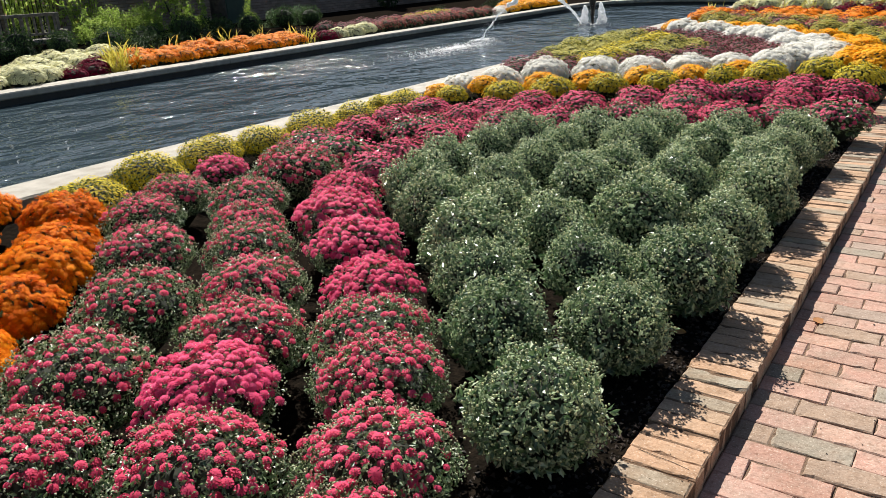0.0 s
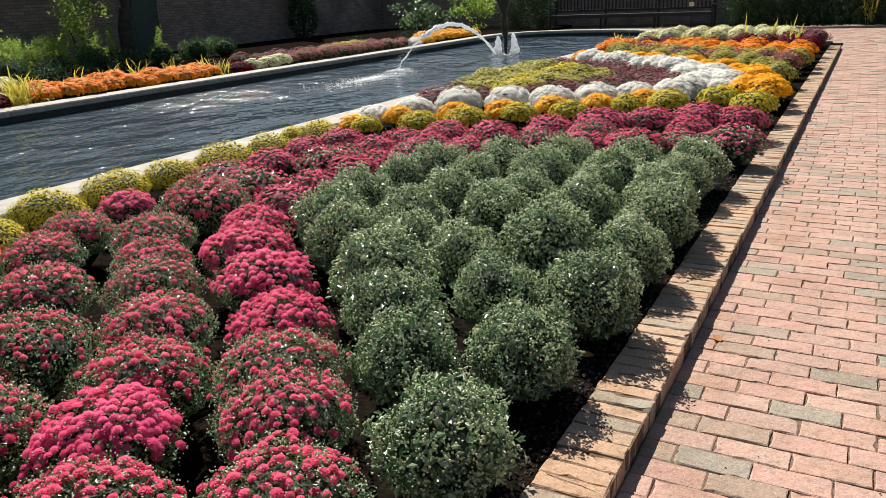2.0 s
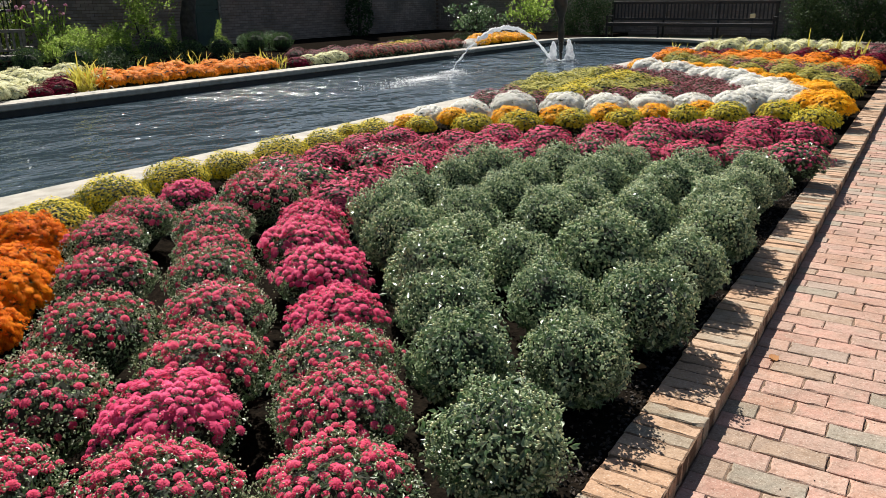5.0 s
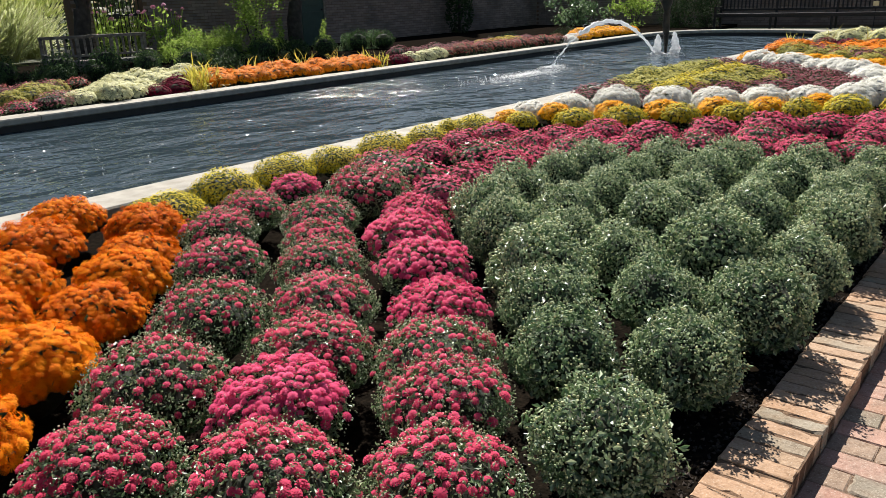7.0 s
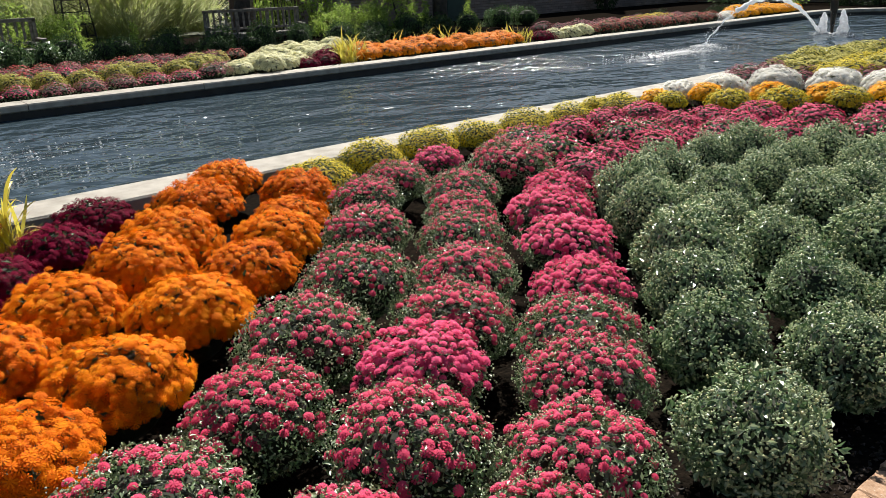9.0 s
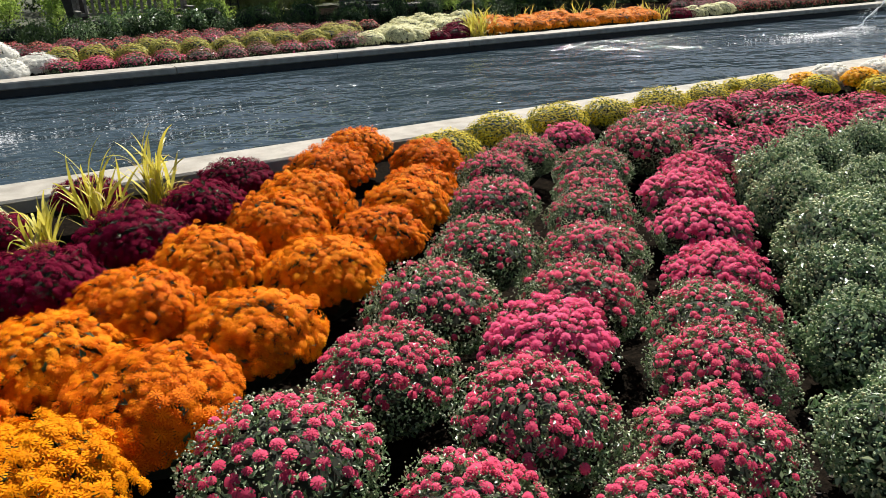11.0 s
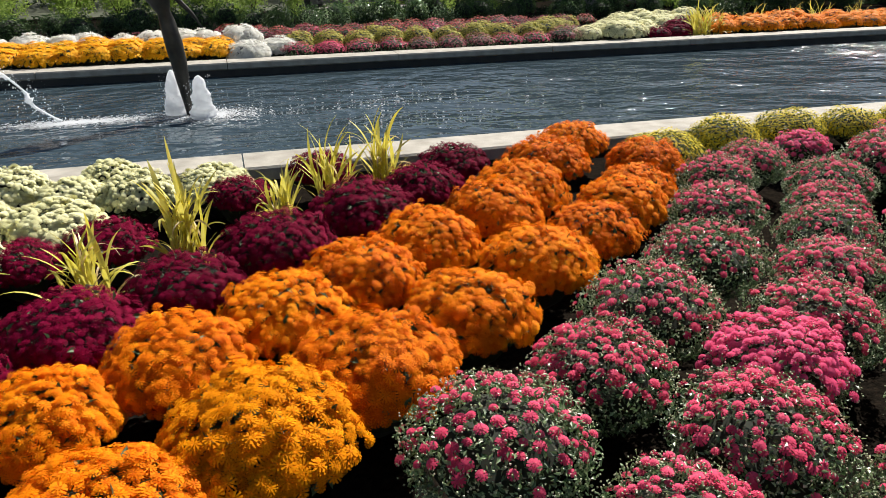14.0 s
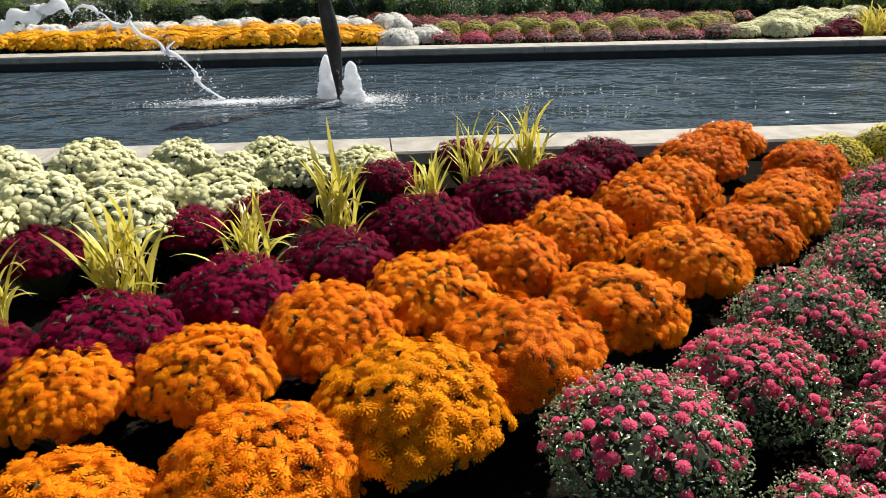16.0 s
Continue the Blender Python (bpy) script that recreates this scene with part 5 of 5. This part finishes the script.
def stream(a, b, peak, seed, whole=0.5, thick=1.0, ragged=0.012):
    """An arching stream of water from a to b that breaks into drops."""
    rng = np.random.default_rng(seed)
    n = 90
    pts, rad, spurs = [], [], []
    wave = rng.uniform(0, 6.28, 4)
    for i in range(n + 1):
        t = i / n
        sway = 0.55 * math.sin(47 * t + wave[0]) + 0.45 * math.sin(83 * t + wave[1])
        z = 4 * peak * t * (1 - t) + 0.04 * (1 - t) + ragged * (sway + rng.normal(0, 0.25)) * min(1, 2 * t) * (1 - t ** 8)
        pts.append((a[0] + (b[0] - a[0]) * t + rng.normal(0, 0.014) * t, a[1] + (b[1] - a[1]) * t + ragged * 0.7 * math.sin(61 * t + wave[2]) * t, max(z, 0.0)))
        rad.append((0.026 + 0.026 * t) * rng.uniform(0.7, 1.25) * (thick if t < whole else thick * (0.14 + 0.34 * math.sin(37 * t + wave[3]) ** 4) * rng.uniform(0.5, 1.3)))
        if rng.random() < 0.2 * min(1, ragged / 0.03) and t > 0.15:
            x, y, z = pts[-1]
            up = rng.uniform(-0.09, 0.12) * min(1, ragged / 0.03)
            spurs.append(tube([(x, y, z), (x + rng.normal(0, 0.012), y + rng.normal(0, 0.02), z + 0.5 * up), (x, y + rng.normal(0, 0.03), max(0.0, z + up))], [0.6 * rad[-1], 0.4 * rad[-1], 0.003], 6))
    ob = tagged(new("water_stream"), "arching white stream of fountain water", "water stream", "fountain streams")
    part("stream", mesh_of("stream", *tube(pts, rad, 8, (1, 0.02, 0.01)), FOAM, True), ob)
    for spur in spurs:
        part("splash", mesh_of("splash", *spur, FOAM, True), ob)
    c = 1500
    t = rng.random(c) ** 0.55
    p = np.stack([a[0] + (b[0] - a[0]) * t, a[1] + (b[1] - a[1]) * t, 4 * peak * t * (1 - t)], 1) + rng.normal(0, 1, (c, 3)) * (0.015 + 0.07 * t[:, None])
    p[:, 2] = np.maximum(p[:, 2], 0.005)
    tagged(part("spray", mesh_of("spray", *scatter(bead(), p, frames_for(rng.normal(size=(c, 3)), rng), 0.003 + 0.012 * rng.random(c) ** 2), FOAM, True), ob), kind="stuff")


sculpture(-6.36, -0.63)
sculpture(-6.23, 14.95)
water_jet(-6.45, -0.74, 0.36, 1, 0.085)
water_jet(-6.2, -0.52, 0.34, 2, 0.1)
water_jet(-6.37, 14.84, 0.38, 3, 0.1)
water_jet(-6.09, 15.04, 0.42, 4, 0.1)
stream((-6.4, -3.95), (-6.42, -1.66), 0.76, 5, 0.5, 1.4, 0.05)
stream((-6.37, 14.72), (-6.92, 11.71), 0.68, 6, 0.75)
foam_glint_patch(-6.35, -1.5, 0.24, 0.95, 6500, 7)
foam_glint_patch(-6.3, -0.45, 0.5, 0.6, 4500, 8)
foam_glint_patch(-6.65, 10.5, 0.55, 2.0, 3600, 9)
foam_glint_patch(-6.92, 11.75, 0.3, 0.4, 1500, 11)
foam_glint_patch(-6.2, 14.9, 0.45, 0.5, 1500, 10)
# sparse white flecks standing in for sun glints on the open water
foam_glint_patch(-6.3, 0.9, 2.2, 3.0, 420, 12)

# ---- benches at the end of the path and behind the pool ----


def bench(x, y, turn, width, mat, label, slats=22, tall=1.0):
    ob = tagged(new("garden_bench"), label, "bench", "garden benches")
    ob.matrix_basis = pose(x, y, -0.055 if tall < 1 else 0.0, 0, 0, turn) @ Matrix.Diagonal((1, 1, tall, 1))
    h = width / 2
    for sx in (-h, -h / 3, h / 3, h):
        for yy, z1 in ((0.0, 0.42), (0.5, 1.05)):
            part("leg", box_mesh("leg", sx - 0.03, yy - 0.03, -0.002, sx + 0.03, yy + 0.03, z1, mat, 0.006), ob)
    for i in range(6):
        part("seat_slat", box_mesh("seat_slat", -h, -0.02 + i * 0.085, 0.42, h, 0.05 + i * 0.085, 0.445, mat, 0.004), ob)
    part("back_rail", box_mesh("back_rail", -h - 0.04, 0.47, 1.0, h + 0.04, 0.53, 1.08, mat, 0.008), ob)
    part("back_rail", box_mesh("back_rail", -h, 0.48, 0.52, h, 0.52, 0.58, mat, 0.006), ob)
    slat = box_mesh("back_slat", -0.022, 0.49, 0.579, 0.022, 0.51, 1.001, mat, 0.003)
    for i in range(slats):
        part("back_slat", slat, ob).location.x = -h + (i + 0.5) * width / slats
    part("apron", box_mesh("apron", -h, -0.025, 0.34, h, 0.0, 0.419, mat, 0.004), ob)
    for sx in (-h, h):
        part("armrest", box_mesh("armrest", sx - 0.04, -0.06, 0.62, sx + 0.04, 0.5, 0.655, mat, 0.008), ob)
        part("arm_post", box_mesh("arm_post", sx - 0.03, -0.03, 0.42, sx + 0.03, 0.03, 0.621, mat, 0.005), ob)


bench(-6.2, 24.1, 0, 5.0, DARK_WOOD, "long black slatted bench in deep shade", 44)
bench(-14.7, 7.5, 72, 1.95, OLD_WOOD, "weathered grey slatted garden bench under a tree", 16, 0.74)
bench(-14.5, 2.4, 90, 1.9, OLD_WOOD, "weathered grey slatted garden bench beside pale perennials", 16, 0.8)

# ---- kerb and paving ----


def brick_mesh(name, sx, sy, sz, mat, seed, chip=0.0045, cuts=(7, 3)):
    """A worn brick with a crooked, chipped rim."""
    rng = random.Random(seed)
    nx, ny = cuts
    rim = [(sx * i / nx, 0, 0, 1) for i in range(nx)] + [(sx, sy * i / ny, -1, 0) for i in range(ny)]
    rim += [(sx - sx * i / nx, sy, 0, -1) for i in range(nx)] + [(0, sy - sy * i / ny, 1, 0) for i in range(ny)]
    k = len(rim)
    vs = [(x, y, -sz) for x, y, _, _ in rim]
    tops = []
    for i, (x, y, dx, dy) in enumerate(rim):
        bite = chip * (2.2 if rng.random() < 0.07 else rng.uniform(0.25, 0.9))
        x += (rng.uniform(-1, 1) * 0.006 if 0 < x < sx else 0) + dx * rng.uniform(0, 0.003)
        y += dy * rng.uniform(0, 0.0022)
        vs.append((x, y, -bite))
        inset = bite + 0.0015
        tops.append((min(max(x, inset), sx - inset), min(max(y, inset), sy - inset), rng.uniform(-0.0014, 0.0006)))
    vs += tops
    fs = [(a + i, a + (i + 1) % k, a + k + (i + 1) % k, a + k + i) for a in (0, k) for i in range(k)]
    fs.append(tuple(range(2 * k, 3 * k)))
    return mesh_of(name, vs, fs, mat)


KERB_TOP, KERB_W, KERB_X, KERB_STEP = 0.06, 0.19, -0.011, 0.0675
kerb = tagged(new("kerb", box_mesh("kerb", -0.197, -8, -0.058, -0.0125, 16.05, 0.056, KERB_MORTAR, 0)), "raised kerb of buff bricks set on edge", "kerb", kind="structure")
PATH_X1, ROW, LONG = 3.6, 0.0938, 0.2005
path = tagged(new("pavement", box_mesh("pavement", -0.012, -9, -0.058, PATH_X1, 17.5, -0.0055, MORTAR, 0)), "worn clay brick path beside the bed", "path", kind="structure")
cross = tagged(new("pavement", box_mesh("pavement", -9, 17.52, -0.058, PATH_X1, 22.6, -0.009, MORTAR, 0)), "clay brick path across the end of the bed", "path", kind="structure")
edge = tagged(new("kerb", box_mesh("kerb", -9, 22.65, -0.058, 3.6, 22.8, 0.05, WALL_BRICK, 0.01)), "low brown brick edging before the shrubs", "kerb", kind="structure")
end_hedge = shrub_kind(9, (0.9, 0.9, 0.95), 0.09, 2600, SHRUB, "dark leafy shrub at the end of the path", "shrub")
strew(end_hedge, [(0.6 + i * 0.75, 23.5 + 0.2 * math.sin(i * 2.2), 0.95 + 0.1 * math.sin(i * 1.3)) for i in range(6)] + [(-9.9 + i * 0.8, 24.4, 0.9) for i in range(2)] + [(-2.9 + i * 0.7, 24.2 + 0.2 * math.sin(i * 3.1), 1.0 + 0.1 * math.sin(i * 2.3)) for i in range(5)], 8)
yellow_grass(0.35, 23.3, 40, 1.9, 99)
sign = tagged(new("sign"), "small pale plant sign on a thin stake", "sign")
sign.matrix_basis = pose(-4.2, 23.6, 0)
part("plate", box_mesh("plate", -0.07, -0.01, 0.62, 0.07, 0.0, 0.74, SIGN, 0.002), sign)
part("stake", box_mesh("stake", -0.008, 0.001, -0.055, 0.008, 0.012, 0.7, IRON, 0.002), sign)

# loose bark chips on the open soil by the kerb
rng = np.random.default_rng(5)
count = 5000
chip_at = np.stack([-0.21 - 0.5 * rng.random(count) ** 1.5, rng.uniform(0.5, 7, count), 0.045 + 0.012 * rng.random(count)], 1)
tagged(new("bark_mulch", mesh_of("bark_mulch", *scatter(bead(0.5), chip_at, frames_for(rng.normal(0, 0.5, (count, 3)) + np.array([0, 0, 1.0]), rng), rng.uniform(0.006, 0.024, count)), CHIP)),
       "loose dark bark mulch chips on the soil", "mulch", kind="stuff")

# crumbs and two dry leaves on the bricks
count = 420
crumb_at = np.stack([rng.uniform(-0.19, 1.6, count), 1.3 + 6 * rng.random(count) ** 1.5, np.zeros(count)], 1)
crumb_at[:, 2] = np.where(crumb_at[:, 0] < -0.012, 0.0605, 0.001)
tagged(new("litter", mesh_of("litter", *scatter(bead(0.5), crumb_at, frames_for(np.tile([[0, 0, 1.0]], (count, 1)), rng), 0.0025 + 0.007 * rng.random(count) ** 3), CHIP)),
       "dark crumbs of soil and bark on the bricks", "litter", kind="stuff")
DRY_LEAF = leaves("dry_leaf", (0.25, 0.11, 0.04), (0.42, 0.2, 0.08), (0.55, 0.32, 0.14), 0.8, 0.2)


def fallen_leaf(x, y, z, turn, size):
    vs, fs, n = [], [], 6
    for i in range(n + 1):
        t = i / n
        w = 0.34 * math.sin(math.pi * t) ** 0.8 * (1 + 0.25 * (i % 2)) + 0.01
        vs += [(-w, t - 0.5, 0.18 * w + 0.1 * t * t), (0, t - 0.5, 0.08 * t * t), (w, t - 0.5, 0.3 * w + 0.1 * t * t)]
    for i in range(n):
        k = 3 * i
        fs += [(k, k + 1, k + 4, k + 3), (k + 1, k + 2, k + 5, k + 4)]
    ob = tagged(new("fallen_leaf", mesh_of("fallen_leaf", vs, fs, DRY_LEAF)), "dry curled orange-brown leaf lying flat", "leaf")
    ob.matrix_basis = Matrix.LocRotScale((x, y, z), Euler((0.0, 0.0, turn)), (size, size, size))


fallen_leaf(0.066, 2.63, 0.002, 0.7, 0.045)
fallen_leaf(-0.3, 2.2, 0.058, 2.1, 0.06)
fallen_leaf(-0.28, 3.02, 0.058, 0.4, 0.04)
twig_v, twig_f = tube([(-0.175, 1.505, 0.0625), (-0.13, 1.497, 0.0635), (-0.08, 1.494, 0.063), (-0.035, 1.484, 0.0625)], [0.0006, 0.0008, 0.0007, 0.0005], 5)
tagged(new("twig", mesh_of("twig", twig_v, twig_f, BARK)), "thin dry twig on the kerb bricks", "twig")

kerb_bricks = [brick_mesh("brick", KERB_W, KERB_STEP - 0.0035, 0.1, KERB_BRICK, 100 + i, 0.0058) for i in range(12)]
field_v, field_f = [], []


def flat_brick(vs, fs, x, y, sx, sy, top, wob):
    k = len(vs)
    c = 0.004
    dz = [top + wob.uniform(-0.0025, 0.001) for _ in range(4)]
    vs += [(x, y, top - 0.03), (x + sx, y, top - 0.03), (x + sx, y + sy, top - 0.03), (x, y + sy, top - 0.03),
           (x, y, top - c), (x + sx, y, top - c), (x + sx, y + sy, top - c), (x, y + sy, top - c),
           (x + c, y + c, dz[0]), (x + sx - c, y + c, dz[1]), (x + sx - c, y + sy - c, dz[2]), (x + c, y + sy - c, dz[3])]
    for a in (0, 4):
        for j in range(4):
            n = (j + 1) % 4
            fs.append((k + a + j, k + a + n, k + a + 4 + n, k + a + 4 + j))
    fs.append((k + 8, k + 9, k + 10, k + 11))


wob = random.Random(4)
for i in range(int((16.05 + 8) / KERB_STEP)):
    y = -8 + i * KERB_STEP
    if 0.9 < y < 16.2:
        b = part("brick", kerb_bricks[wob.randrange(12)], kerb)
        b.location = (KERB_X - KERB_W + wob.uniform(-0.004, 0.003), y, KERB_TOP + wob.uniform(-0.003, 0.002))
        b.rotation_euler = (wob.uniform(-0.012, 0.012), wob.uniform(-0.01, 0.01), wob.uniform(-0.012, 0.012))
    else:
        flat_brick(field_v, field_f, KERB_X - KERB_W, y, KERB_W, KERB_STEP - 0.006, KERB_TOP, wob)
tagged(part("brickwork", mesh_of("brickwork", field_v, field_f, KERB_BRICK_FAR), kerb), kind="stuff")

pavers = [brick_mesh("brick", LONG - 0.0022, ROW - 0.0024, 0.05, PAVER, 200 + i, 0.0042) for i in range(14)]
field_v, field_f = [], []
placed = 0
for r in range(int((17.5 + 9) / ROW)):
    y = -9 + r * ROW
    x = -0.008 - (0.1 + 0.03 * wob.uniform(-1, 1) if r % 2 else 0.0) - wob.uniform(0.0, 0.016)
    while x < PATH_X1 - 0.05:
        x0, x1 = max(x, -0.009), min(x + LONG - 0.003, PATH_X1)
        if x1 - x0 > 0.015:
            if 1.55 < y < 6.6 and x1 < 1.12 and x1 - x0 > LONG - 0.0035 and placed < 300:
                placed += 1
                b = part("brick", pavers[wob.randrange(14)], path)
                b.location = (x0, y + wob.uniform(-0.0015, 0.0015), wob.uniform(-0.0015, 0.001))
                b.rotation_euler = (wob.uniform(-0.014, 0.014), wob.uniform(-0.008, 0.008), wob.uniform(-0.014, 0.014))
            else:
                flat_brick(field_v, field_f, x0, y, x1 - x0, ROW - 0.0026, wob.uniform(-0.003, 0.002), wob)
        x += LONG
tagged(part("brickwork", mesh_of("brickwork", field_v, field_f, PAVER_FAR), path), kind="stuff")
field_v, field_f = [], []
for r in range(int(5.05 / ROW)):
    y = 17.54 + r * ROW
    x = -8.9 - (0.1 if r % 2 else 0)
    while x < PATH_X1 - LONG:
        if not ((x - POOL_X) ** 2 + (y - (POOL_Y1 - POOL_HALF)) ** 2 < 2.6 ** 2):
            flat_brick(field_v, field_f, x, y, LONG - 0.0026, ROW - 0.003, wob.uniform(-0.004, 0.001), wob)
        x += LONG
tagged(part("brickwork", mesh_of("brickwork", field_v, field_f, PAVER_FAR), cross), kind="stuff")
